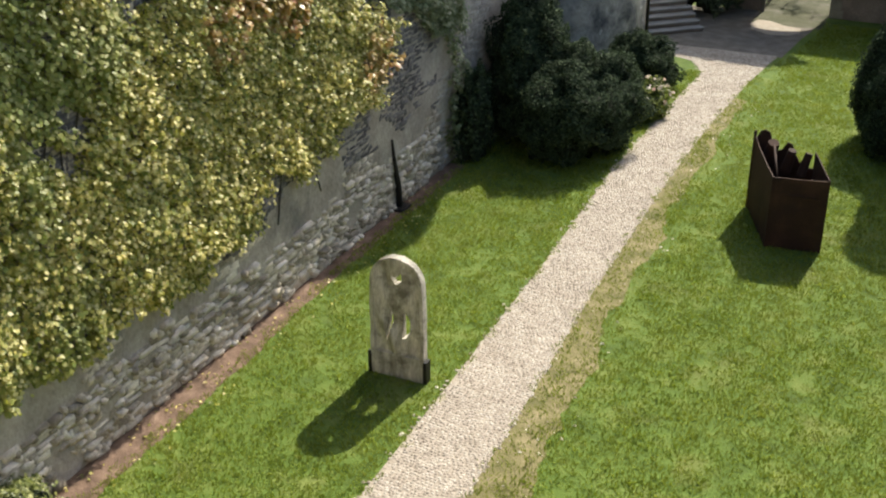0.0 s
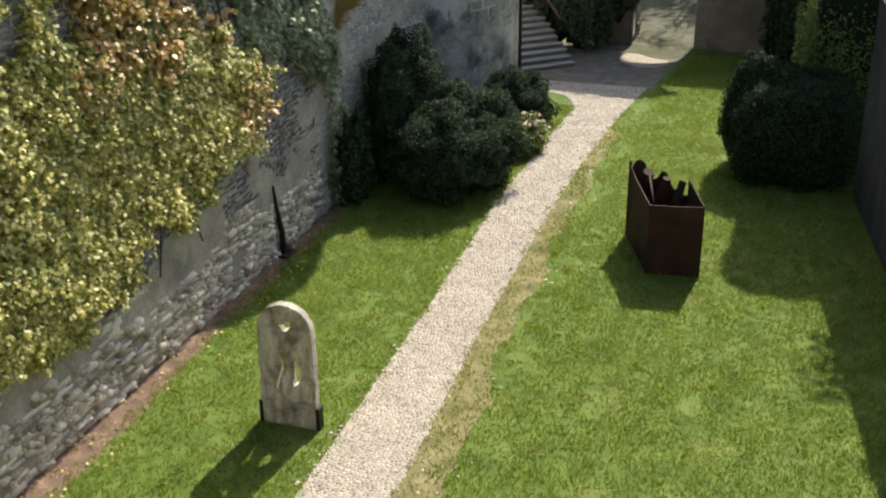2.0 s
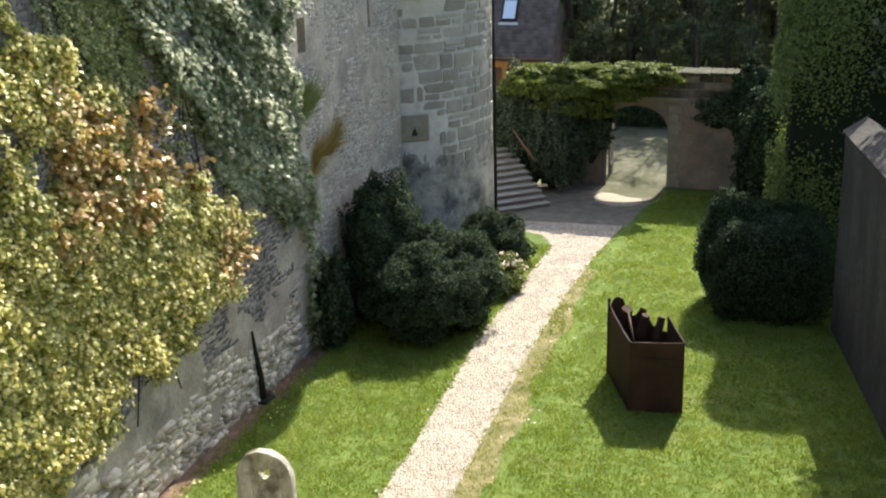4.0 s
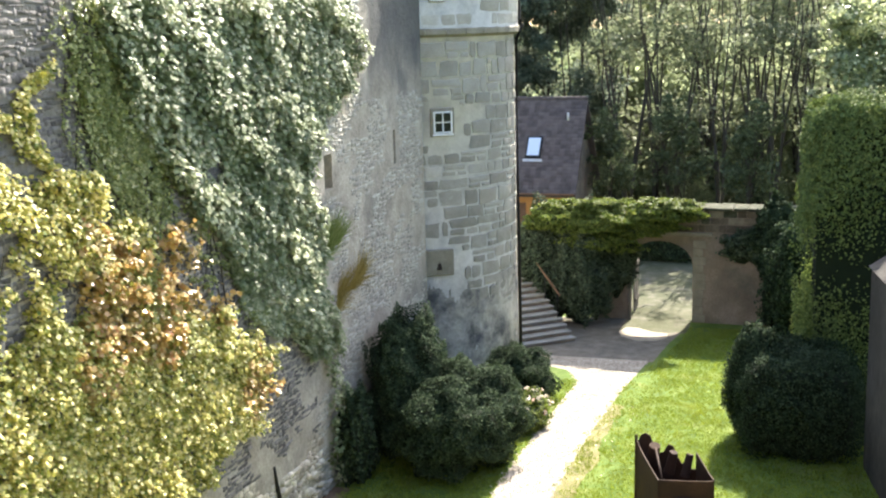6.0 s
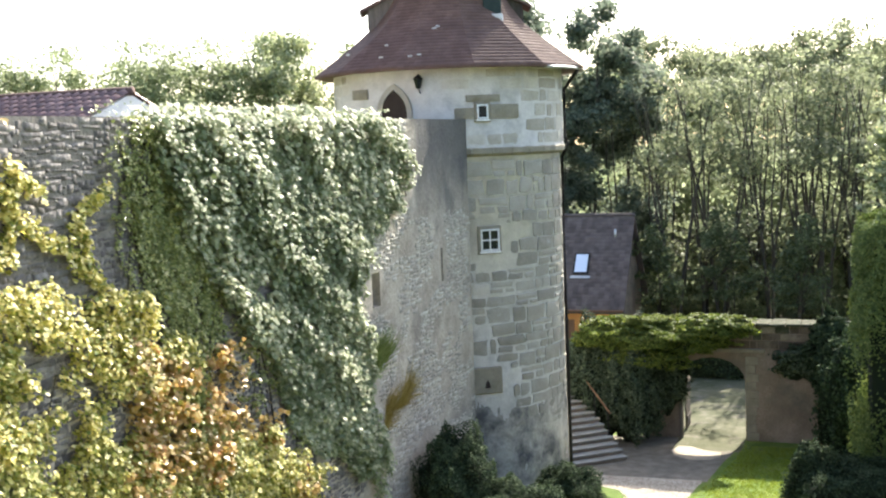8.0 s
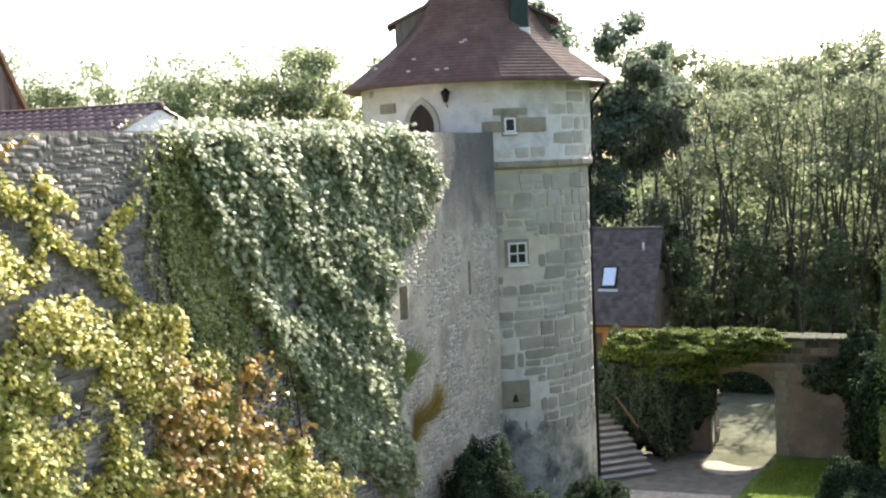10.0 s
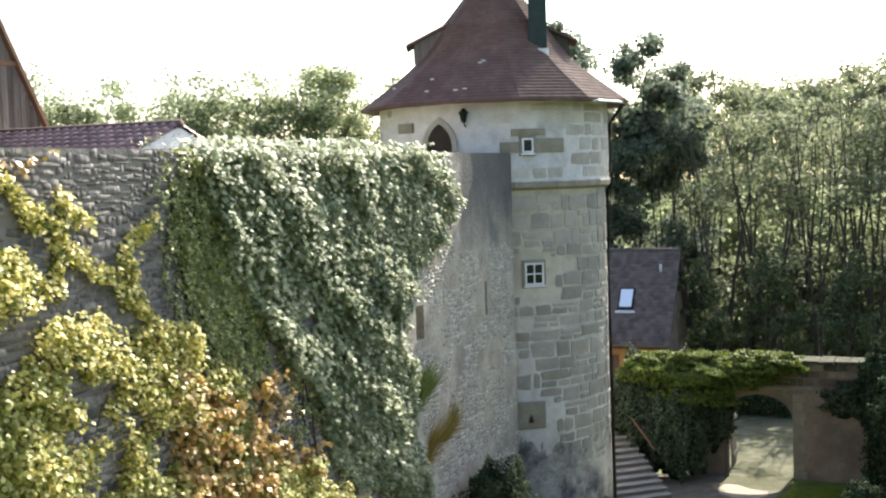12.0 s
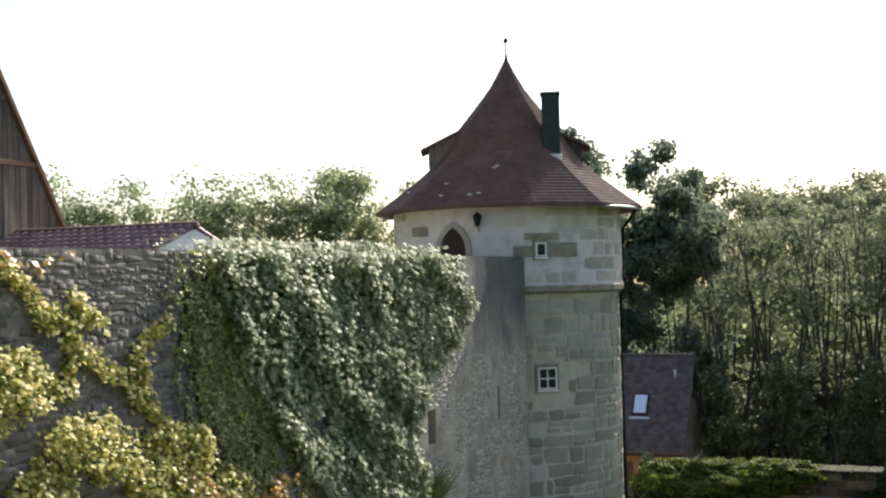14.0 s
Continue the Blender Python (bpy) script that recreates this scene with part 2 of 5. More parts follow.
M_STEP = surface("worn_stone_steps", [(0.2, (0.17, 0.165, 0.15)), (0.8, (0.38, 0.37, 0.34))], 3, 0.9, 0.4, 30)
M_GATE = surface("pinkish_plaster", [(0.2, (0.14, 0.105, 0.08)), (0.5, (0.22, 0.17, 0.13)), (0.8, (0.32, 0.26, 0.21))], 1.3, 0.95, 0.8, 16, stain=(0.15, 0.13, 0.10), stain_scale=0.9)
M_DARKWALL = surface("dark_shaded_wall", [(0.2, (0.026, 0.024, 0.022)), (0.5, (0.056, 0.051, 0.046)), (0.8, (0.115, 0.105, 0.094))], 1.2, 0.95, 0.8, 14, stretch=(1, 1, 0.35))
M_GLASS, gn, gl, gb = nodes_of("window_glass")
gb.inputs["Base Color"].default_value, gb.inputs["Roughness"].default_value = (0.012, 0.014, 0.017, 1), 0.12
gb.inputs["Specular IOR Level"].default_value = 0.25
M_SKYGLASS, gn, gl, gb = nodes_of("skylight_mirror")
gb.inputs["Base Color"].default_value, gb.inputs["Roughness"].default_value, gb.inputs["Metallic"].default_value = (0.95, 0.92, 0.86, 1), 0.35, 1.0
M_FOREST_FLOOR = surface("forest_floor", [(0.25, (0.05, 0.06, 0.025)), (0.5, (0.075, 0.078, 0.04)), (0.8, (0.125, 0.12, 0.08))], 0.9, 0.95, 0.5, 9,
                         stain=(0.145, 0.135, 0.105), stain_scale=1.3, stain_at=(0.52, 0.66))

L_YELLOW = foliage("autumn_vine_leaves", [(0.0, (0.11, 0.15, 0.025)), (0.35, (0.33, 0.325, 0.06)), (0.7, (0.64, 0.56, 0.17)), (1.0, (0.82, 0.74, 0.40))], 0.5, 0.38, 0.4, (0.19, 0.235, 0.055), 0.33)
L_RED = foliage("reddened_vine_leaves", [(0.0, (0.34, 0.25, 0.05)), (0.5, (0.48, 0.30, 0.10)), (0.8, (0.56, 0.42, 0.17)), (1.0, (0.42, 0.18, 0.08))], 0.4, 0.35, 0.5, (0.20, 0.16, 0.03), 1.4)
L_IVY = foliage("evergreen_ivy_leaves", [(0.0, (0.10, 0.135, 0.06)), (0.5, (0.25, 0.285, 0.145)), (1.0, (0.54, 0.55, 0.38))], 0.52, 0.36, 0.4, (0.12, 0.16, 0.065), 0.55)
L_WITHER = foliage("withered_weed_blades", [(0.0, (0.16, 0.12, 0.03)), (0.6, (0.30, 0.22, 0.06)), (1.0, (0.40, 0.33, 0.13))], 0.6, 0.35, 0.2)
L_WEED = foliage("weed_blades", [(0.0, (0.10, 0.14, 0.035)), (0.7, (0.20, 0.25, 0.08)), (1.0, (0.34, 0.36, 0.16))], 0.6, 0.35, 0.2)
L_LIME = foliage("young_vine_leaves", [(0.0, (0.13, 0.16, 0.05)), (0.7, (0.26, 0.29, 0.10)), (1.0, (0.46, 0.46, 0.20))], 0.4, 0.35, 0.5)
L_YEW = foliage("dark_yew_needles", [(0.0, (0.018, 0.030, 0.016)), (0.7, (0.038, 0.060, 0.030)), (1.0, (0.085, 0.115, 0.060))], 0.85, 0.2, 0.1)
L_HEDGE = foliage("hedge_leaves", [(0.0, (0.045, 0.07, 0.014)), (0.6, (0.105, 0.14, 0.026)), (1.0, (0.19, 0.215, 0.05))], 0.6, 0.35, 0.2)
L_IVY_DARK = foliage("shaded_ivy_leaves", [(0.0, (0.06, 0.09, 0.026)), (0.6, (0.13, 0.17, 0.05)), (1.0, (0.20, 0.24, 0.075))], 0.7, 0.18, 0.15)
L_LAUREL = foliage("shaded_laurel_leaves", [(0.0, (0.03, 0.046, 0.026)), (0.7, (0.062, 0.085, 0.048)), (1.0, (0.12, 0.148, 0.09))], 0.6, 0.16, 0.2)
L_TREE = foliage("tree_leaves_mid", [(0.0, (0.10, 0.122, 0.062)), (0.6, (0.15, 0.172, 0.09)), (1.0, (0.21, 0.23, 0.13))], 0.6, 0.5, 0.25, glow=0.85)
L_TREE_LIGHT = foliage("tree_leaves_light", [(0.0, (0.10, 0.12, 0.06)), (0.6, (0.145, 0.168, 0.09)), (1.0, (0.205, 0.22, 0.13))], 0.6, 0.5, 0.25, glow=0.9)
L_ASH = foliage("ash_leaves", [(0.0, (0.13, 0.165, 0.075)), (0.6, (0.195, 0.23, 0.11)), (1.0, (0.27, 0.295, 0.16))], 0.6, 0.52, 0.2, glow=0.85)
L_COPSE = foliage("copse_leaves", [(0.0, (0.05, 0.068, 0.034)), (0.7, (0.085, 0.11, 0.055)), (1.0, (0.14, 0.165, 0.09))], 0.7, 0.35, 0.12)
L_UNDER = foliage("understorey_leaves", [(0.0, (0.14, 0.172, 0.08)), (0.6, (0.20, 0.235, 0.115)), (1.0, (0.28, 0.305, 0.17))], 0.7, 0.6, 0.12, glow=0.85)
L_TREE_DARK = foliage("tree_leaves_dark", [(0.0, (0.075, 0.10, 0.07)), (0.7, (0.13, 0.165, 0.11)), (1.0, (0.20, 0.23, 0.15))], 0.6, 0.55, 0.2, glow=0.8)
L_WILLOW = foliage("silvery_willow_leaves", [(0.0, (0.12, 0.15, 0.07)), (0.6, (0.24, 0.27, 0.14)), (1.0, (0.38, 0.40, 0.25))], 0.4, 0.45, 0.5)
L_ROSE = foliage("rose_petals", [(0.0, (0.5, 0.30, 0.27)), (0.35, (0.62, 0.55, 0.48)), (1.0, (0.66, 0.62, 0.56))], 0.5, 0.3, 0.3)


# ---- building helpers ----
def mesh_of(name, verts, faces, material):
    """A mesh from arrays: verts (n, 3) and faces (m, k), all with k corners."""
    verts, faces = np.asarray(verts, np.float32), np.asarray(faces, np.int32)
    me = bpy.data.meshes.new(name)
    me.vertices.add(len(verts))
    me.vertices.foreach_set("co", verts.ravel())
    me.loops.add(faces.size)
    me.loops.foreach_set("vertex_index", faces.ravel())
    me.polygons.add(len(faces))
    me.polygons.foreach_set("loop_start", np.arange(0, faces.size, faces.shape[1], dtype=np.int32))
    me.update(calc_edges=True)
    me.validate()
    me.materials.append(material)
    return me


def thing(name, label, category, group="", kind="", at=(0, 0, 0)):
    ob = new(name)
    ob.location = at
    return tagged(ob, label, category, group, kind)


def link(name, me, parent=None, label="", kind=""):
    ob = new(name, me)
    if parent is not None:
        ob.parent = parent
        m = parent.matrix_basis
        p = parent
        while p.parent is not None:
            m = p.parent.matrix_basis @ p.matrix_parent_inverse @ m
            p = p.parent
        ob.matrix_parent_inverse = m.inverted()
    return tagged(ob, label, kind=kind)


def part(name, bm, material, parent, label="", smooth=False):
    me = bpy.data.meshes.new(name)
    bmesh.ops.recalc_face_normals(bm, faces=bm.faces)
    bm.to_mesh(me)
    bm.free()
    me.materials.append(material)
    if smooth:
        me.polygons.foreach_set("use_smooth", [True] * len(me.polygons))
    return link(name, me, parent, label)


def box_bm(lo, hi, bevel=0.0, bm=None, m=None):
    bm = bm or bmesh.new()
    lo, hi = Vector(lo), Vector(hi)
    made = bmesh.ops.create_cube(bm, size=1.0, matrix=Matrix.Translation((lo + hi) / 2) @ Matrix.Diagonal((*(hi - lo), 1)))
    if bevel:
        edges = list({e for v in made["verts"] for e in v.link_edges})
        made["verts"] = bmesh.ops.bevel(bm, geom=edges, offset=bevel, segments=1, affect="EDGES")["verts"]
    if m is not None:
        bmesh.ops.transform(bm, matrix=m, verts=list(made["verts"]))
    return bm


def tube(path, radii, sides=7):
    """Verts and quads of a tapered tube along a line of points."""
    v, f = [], []
    for i, (p, r) in enumerate(zip(path, radii)):
        a = Vector(path[min(i + 1, len(path) - 1)]) - Vector(path[max(i - 1, 0)])
        q = a.to_track_quat("Z", "Y")
        for k in range(sides):
            w = 2 * math.pi * k / sides
            v.append(tuple(Vector(p) + q @ Vector((r * math.cos(w), r * math.sin(w), 0))))
    for i in range(len(path) - 1):
        for k in range(sides):
            a, b = i * sides + k, i * sides + (k + 1) % sides
            f.append((a, b, b + sides, a + sides))
    return v, f


def pipe(name, path, radius, material, parent, label="", sides=8):
    v, f = tube(path, [radius] * len(path), sides)
    bm = bmesh.new()
    vs = [bm.verts.new(p) for p in v]
    for q in f:
        bm.faces.new([vs[i] for i in q])
    bm.faces.new(vs[:sides])
    bm.faces.new(vs[-sides:])
    return part(name, bm, material, parent, label, smooth=True)


def lathe(name, profile, centre, material, parent, label="", sides=64, smooth=True):
    """A turned shape from (radius, height) pairs about an upright axis at centre."""
    v, f = [], []
    for r, z in profile:
        for k in range(sides):
            w = 2 * math.pi * k / sides
            v.append((centre[0] + r * math.sin(w), centre[1] - r * math.cos(w), z))
    for i in range(len(profile) - 1):
        for k in range(sides):
            a, b = i * sides + k, i * sides + (k + 1) % sides
            f.append((a, b, b + sides, a + sides))
    me = mesh_of(name, v, f, material)
    if smooth:
        me.polygons.foreach_set("use_smooth", [True] * len(me.polygons))
    return link(name, me, parent, label)


def leaf_arrays(points, normals, size, rng, spread=0.6, droop=0.0, slim=0.75):
    """One kite-shaped leaf, folded along its rib, at each point."""
    n = len(points)
    normals = normals + rng.normal(0, spread, (n, 3))
    normals /= np.linalg.norm(normals, axis=1)[:, None] + 1e-9
    ref = rng.normal(0, 1, (n, 3))
    ref[:, 2] -= droop
    t = ref - (ref * normals).sum(1)[:, None] * normals
    t /= np.linalg.norm(t, axis=1)[:, None] + 1e-9
    s = np.cross(normals, t)
    L = (size * rng.uniform(0.65, 1.3, n))[:, None]
    fold = normals * L * 0.12
    v = np.stack([points - t * L * 0.5, points + s * L * 0.5 * slim + t * L * 0.05 + fold, points + t * L * 0.5, points - s * L * 0.5 * slim + t * L * 0.05 + fold], 1)
    return v.reshape(-1, 3), np.arange(4 * n).reshape(n, 4)


def inside(poly, y, z):
    """Which of the points (y, z) lie in the outline."""
    hit = np.zeros(len(y), bool)
    for (y1, z1), (y2, z2) in zip(poly, poly[1:] + poly[:1]):
        cross = ((z1 > z) != (z2 > z)) & (y < (y2 - y1) * (z - z1) / (z2 - z1 + 1e-9) + y1)
        hit ^= cross
    return hit


def field(y, z, s, off=0.0):
    """Smooth noise over a plane, about -1 to 1."""
    return np.array([noise.noise((float(a) * s + off, float(b) * s, off * 1.7)) for a, b in zip(y, z)])


# ---- ground, path, yard ----
WALL_X = -11.14
TC = (-12.80, 35.14)   # the tower's axis
RC = (-12.70, 35.17)   # the roof's axis
RNG = np.random.default_rng(7)


def sheet(name, poly, z, material, label="", kind="structure"):
    bm = bmesh.new()
    bm.faces.new([bm.verts.new((x, y, z)) for x, y in poly])
    bmesh.ops.triangulate(bm, faces=bm.faces)
    ob = part(name, bm, material, None)
    return tagged(ob, label, kind=kind)


sheet("ground", [(-900, -900), (900, -900), (900, 900), (-900, 900)], 0.0, M_LAWN, "short green lawn with worn brownish patches")
sheet("ground_woods", [(-60, 43.5), (40, 43.5), (60, 200), (-120, 200)], 0.006, M_FOREST_FLOOR, "dappled woodland floor beyond the gate")
path_left = [(-6.85, 4), (-7.02, 15), (-7.12, 20), (-7.36, 26), (-7.3, 31), (-7.2, 34.4), (-7.7, 35.4), (-9.2, 36.1)]
path_right = [(-5.35, 4), (-5.6, 15), (-5.85, 20), (-5.98, 26), (-5.95, 30), (-5.75, 34), (-5.45, 37.0)]


def along(line, y):
    for (x1, y1), (x2, y2) in zip(line, line[1:]):
        if y1 <= y <= y2:
            return x1 + (x2 - x1) * (y - y1) / (y2 - y1)
    return line[-1][0] if y > line[-1][1] else line[0][0]


sheet("gate_ground", [(-7.0, 44.6), (-7.0, 40.6), (-4.7, 40.6), (-4.7, 44.6)], 0.012, M_FOREST_FLOOR, "mottled gateway ground, its dim shade put into the colour")
sheet("gate_sun_patch", [(-6.85, 41.0), (-6.98, 40.4), (-6.8, 39.75), (-6.2, 39.3), (-5.6, 39.4), (-5.25, 39.9), (-5.3, 40.4), (-5.9, 40.6), (-6.4, 41.0)], 0.017, M_JOINT, "pale gravel sheet for the sun patch in front of the gateway")
path = sheet("path", path_left + [(-9.2, 36.9), (-5.45, 37.0)] + path_right[::-1][1:], 0.012, M_JOINT, "sunlit pale path of small stone setts through the lawn")
sheet("yard", [(-10.6, 36.2), (-9.2, 36.2), (-5.3, 36.9), (-5.1, 39.2), (-4.9, 40.5), (-4.7, 42.2), (-7.0, 42.2), (-9, 42.2), (-13, 40)], 0.008, M_YARD, "grey gravel yard by the stair and gate, its shade put into the colour")
strip_v, strip_f = [], []
for y in np.arange(3, 24.9, 0.16):
    edge = float(np.interp(y, [3, 10.7, 14, 18.6, 24.6], [-10.55, -10.5, -10.52, -10.72, -10.7])) + 0.10 * noise.noise((y * 1.1, 0, 0)) + 0.07 * noise.noise((y * 3.3, 0, 4))
    strip_v += [(WALL_X, y, 0.01), (edge - 0.05, y, 0.01), (edge, y, 0.003)]
    k = len(strip_v) - 6
    if k >= 0:
        strip_f += [(k, k + 1, k + 4, k + 3), (k + 1, k + 2, k + 5, k + 4)]
tagged(new("dirt_strip", mesh_of("dirt_strip", strip_v, strip_f, M_DIRT)), "reddish bare gravel strip at the wall's foot", kind="structure")
sheet("worn_edge", [*[(along(path_right, 7 + k * 0.5) - 0.02, 7 + k * 0.5) for k in range(52)], *[(along(path_right, 7 + k * 0.2) + (0.85 - 0.018 * k * 0.2) * (1 + 0.55 * noise.noise((k * 0.11, 0.0, 2.0)) + 0.3 * noise.noise((k * 0.5, 0.0, 5.0))) , 7 + k * 0.2) for k in range(127, -1, -1)]], 0.005, M_WORN, "worn stony turf beside the path")

# ---- world's walls ----


def slab_wall(name, a, b, thick, height, material, label, holes=(), depth=1.4):
    """An upright wall whose front runs from a to b (x, y), body to the left of that way; holes as (s0, s1, z0, z1) are real recesses."""
    a, b = Vector((*a, 0)), Vector((*b, 0))
    u = (b - a).normalized()
    n = Vector((-u.y, u.x, 0))
    L = (b - a).length
    bm = bmesh.new()

    def quad(*pts):
        bm.faces.new([bm.verts.new(p) for p in pts])

    def at(s, z, d=0.0):
        return a + u * s + n * d + Vector((0, 0, z))
    ss = sorted({0.0, L, *[v for h in holes for v in h[:2]]})
    zs = sorted({0.0, height, *[v for h in holes for v in h[2:]]})
    for s0, s1 in zip(ss, ss[1:]):
        for z0, z1 in zip(zs, zs[1:]):
            if not any(h[0] <= s0 and s1 <= h[1] and h[2] <= z0 and z1 <= h[3] for h in holes):
                quad(at(s0, z0), at(s1, z0), at(s1, z1), at(s0, z1))
    for s0, s1, z0, z1 in holes:
        e = depth
        quad(at(s0, z0), at(s0, z0, e), at(s0, z1, e), at(s0, z1))
        quad(at(s1, z0), at(s1, z0, e), at(s1, z1, e), at(s1, z1))
        quad(at(s0, z0), at(s1, z0), at(s1, z0, e), at(s0, z0, e))
        quad(at(s0, z1), at(s1, z1), at(s1, z1, e), at(s0, z1, e))
        quad(at(s0, z0, e), at(s1, z0, e), at(s1, z1, e), at(s0, z1, e))
    quad(at(0, 0, thick), at(L, 0, thick), at(L, height, thick), at(0, height, thick))
    quad(at(0, height), at(L, height), at(L, height, thick), at(0, height, thick))
    quad(at(0, 0), at(0, height), at(0, height, thick), at(0, 0, thick))
    quad(at(L, 0), at(L, height), at(L, height, thick), at(L, 0, thick))
    bmesh.ops.remove_doubles(bm, verts=bm.verts, dist=1e-4)
    return tagged(part(name, bm, material, None), label, kind="structure")


WALL_H = 11.52
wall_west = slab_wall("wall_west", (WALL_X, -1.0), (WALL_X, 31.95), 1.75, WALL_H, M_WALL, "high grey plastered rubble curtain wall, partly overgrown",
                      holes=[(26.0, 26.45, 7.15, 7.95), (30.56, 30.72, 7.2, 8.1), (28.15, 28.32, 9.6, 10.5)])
slab_wall("wall_south", (14, -1.0), (WALL_X, -1.0), 1.0, 15.0, M_WALL, "plain castle wall that closes the court")
wall_east = slab_wall("wall_east", (0.92, 29.2), (6.0, -1.0), 0.9, 5.0, M_DARKWALL, "dark weathered garden wall, shade put into its colour")
bm = bmesh.new()
u = (Vector((6.0, -1.0)) - Vector((0.92, 29.2))).normalized()
n2 = Vector((-u.y, u.x))
ring = []
for s in (0.0, (Vector((6.0, -1.0)) - Vector((0.92, 29.2))).length):
    p = Vector((0.92, 29.2)) + u * s
    ring.append([bm.verts.new((p.x + n2.x * d, p.y + n2.y * d, z)) for d, z in ((-0.08, 5.004), (0.45, 5.35), (0.98, 5.004))])
for i in range(3):
    bm.faces.new([ring[0][i], ring[0][(i + 1) % 3], ring[1][(i + 1) % 3], ring[1][i]])
bm.faces.new(ring[0])
bm.faces.new(ring[1])
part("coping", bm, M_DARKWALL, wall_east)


# ---- tower ----
def on_tower(angle, r, z):
    """A point at an angle (degrees from -y towards +x) round the tower."""
    a = radians(angle)
    return Vector((TC[0] + r * math.sin(a), TC[1] - r * math.cos(a), z))


def tower_frame(angle, r, z):
    """Axes at the tower's face: x along the face, y outward, z up."""
    a = radians(angle)
    m = Matrix(((math.cos(a), math.sin(a), 0), (math.sin(a), -math.cos(a), 0), (0, 0, 1))).to_4x4()
    return Matrix.Translation(on_tower(angle, r, z)) @ m


R_LOW, R_UP, EAVE = 3.40, 3.53, 13.0
tower = thing("tower", "round grey sandstone castle tower with a pointed brown tiled roof", "tower", at=(TC[0], TC[1], 0))
prof = [(R_LOW + 0.06, 0.0), (R_LOW + 0.03, 1.2), (R_LOW, 3.0), (R_LOW, 5.0), (R_LOW, 10.52), (R_UP + 0.05, 10.56), (R_UP + 0.05, 10.64), (R_UP, 10.74), (R_UP, EAVE)]
body = lathe("tower_wall", prof, TC, M_MORTAR, tower, sides=96)
bm = bmesh.new()
grid = {}
for i in range(161):
    for k in range(91):
        a, z = 18 + i * 0.55, k * 0.04
        r = np.interp(z, [0, 1.2, 3.0], [R_LOW + 0.06, R_LOW + 0.03, R_LOW]) + 0.018 + 0.03 * noise.noise((a * 0.16, z * 2.2, 0)) 
        grid[i, k] = bm.verts.new(on_tower(a, r, z))
for i in range(160):
    for k in range(90):
        a, z = 18.3 + i * 0.55, k * 0.04 + 0.02
        if z < 3.0 + 0.6 * noise.noise((a * 0.07, 0.5, 0)) + 0.3 * noise.noise((a * 0.25, 3.5, 0)) + 0.22 * noise.noise((a * 0.7, z * 3.0, 0)) and noise.noise((a * 0.12, z * 1.6, 7)) > -0.55:
            bm.faces.new([grid[i, k], grid[i + 1, k], grid[i + 1, k + 1], grid[i, k + 1]])
for v in [v for v in bm.verts if not v.link_faces]:
    bm.verts.remove(v)
part("base_render", bm, M_BASE, tower, "dark stained crumbling render on the tower foot")
for i in range(22):
    bm = bmesh.new()
    a0, a1 = -110 + i * 10, -100.25 + i * 10
    for ra, rb, z0, z1 in ((R_UP + 0.07, R_UP - 0.05, 10.53, 10.66),):
        pts = [on_tower(a0, ra, z0), on_tower(a1, ra, z0), on_tower(a1, ra, z1), on_tower(a0, ra, z1)]
        back = [on_tower(a0, rb, z0 - 0.08), on_tower(a1, rb, z0 - 0.08), on_tower(a1, rb, z1 + 0.1), on_tower(a0, rb, z1 + 0.1)]
        f, b = [bm.verts.new(p) for p in pts], [bm.verts.new(p) for p in back]
        bm.faces.new(f)
        for q in range(4):
            bm.faces.new([f[q], f[(q + 1) % 4], b[(q + 1) % 4], b[q]])
    part("string_stone", bm, M_ASHLAR, tower, "projecting weathered stone of the string course")

# roof: courses of tiles on a bell-shaped cone
roof_line = [(4.16, 13.0), (3.62, 13.4), (3.2, 13.72), (2.75, 14.07), (2.36, 14.43), (1.99, 14.9), (1.67, 15.42), (1.36, 15.8), (1.06, 16.17), (0.79, 16.52), (0.53, 16.87), (0.27, 17.32), (0.05, 17.76)]


def roof_at(z):
    for (r1, z1), (r2, z2) in zip(roof_line, roof_line[1:]):
        if z1 <= z <= z2:
            return r1 + (r2 - r1) * (z - z1) / (z2 - z1)
    return roof_line[-1][0]


def on_roof(angle, r, z):
    """A point on the roof, whose plan is a twelve-sided ring with a hip at 29 degrees."""
    off = radians((angle - 29) % 30 - 15)
    a, r = radians(angle), r * math.cos(radians(15)) / math.cos(off) * 1.012
    return Vector((RC[0] + r * math.sin(a), RC[1] - r * math.cos(a), z))


verts, faces = [], []
z, row = 13.0, 0
while z < 17.7:
    r0, dz = roof_at(z), 0.1
    r1 = roof_at(min(z + dz, 17.75))
    per = max(2, int(2 * math.pi * r0 / 12 / 0.17))
    for side in range(12):
        for k in range(per):
            h0, h1 = (k + (0.5 if row % 2 and k else 0)) / per, min(1.0, (k + 1 + (0.5 if row % 2 else 0)) / per)
            w0, w1 = 29 + 30 * (side + h0), 29 + 30 * (side + h1) - 0.02 * 30 / per
            lift = 0.010 + 0.009 * random.random()
            o = len(verts)
            verts += [tuple(on_roof(w0, r0 + lift, z - 0.01)), tuple(on_roof(w1, r0 + lift, z - 0.01)), tuple(on_roof(w1, r1 + 0.012, z + dz + 0.01)), tuple(on_roof(w0, r1 + 0.012, z + dz + 0.01)),
                      tuple(on_roof(w0, r0 - 0.01, z - 0.02)), tuple(on_roof(w1, r0 - 0.01, z - 0.02))]
            faces += [(o, o + 1, o + 2, o + 3), (o + 4, o + 5, o + 1, o)]
    z += dz
    row += 1
shell, shell_f = [], []
shell_line = [(3.5, 12.97), (4.16, 12.93)] + roof_line
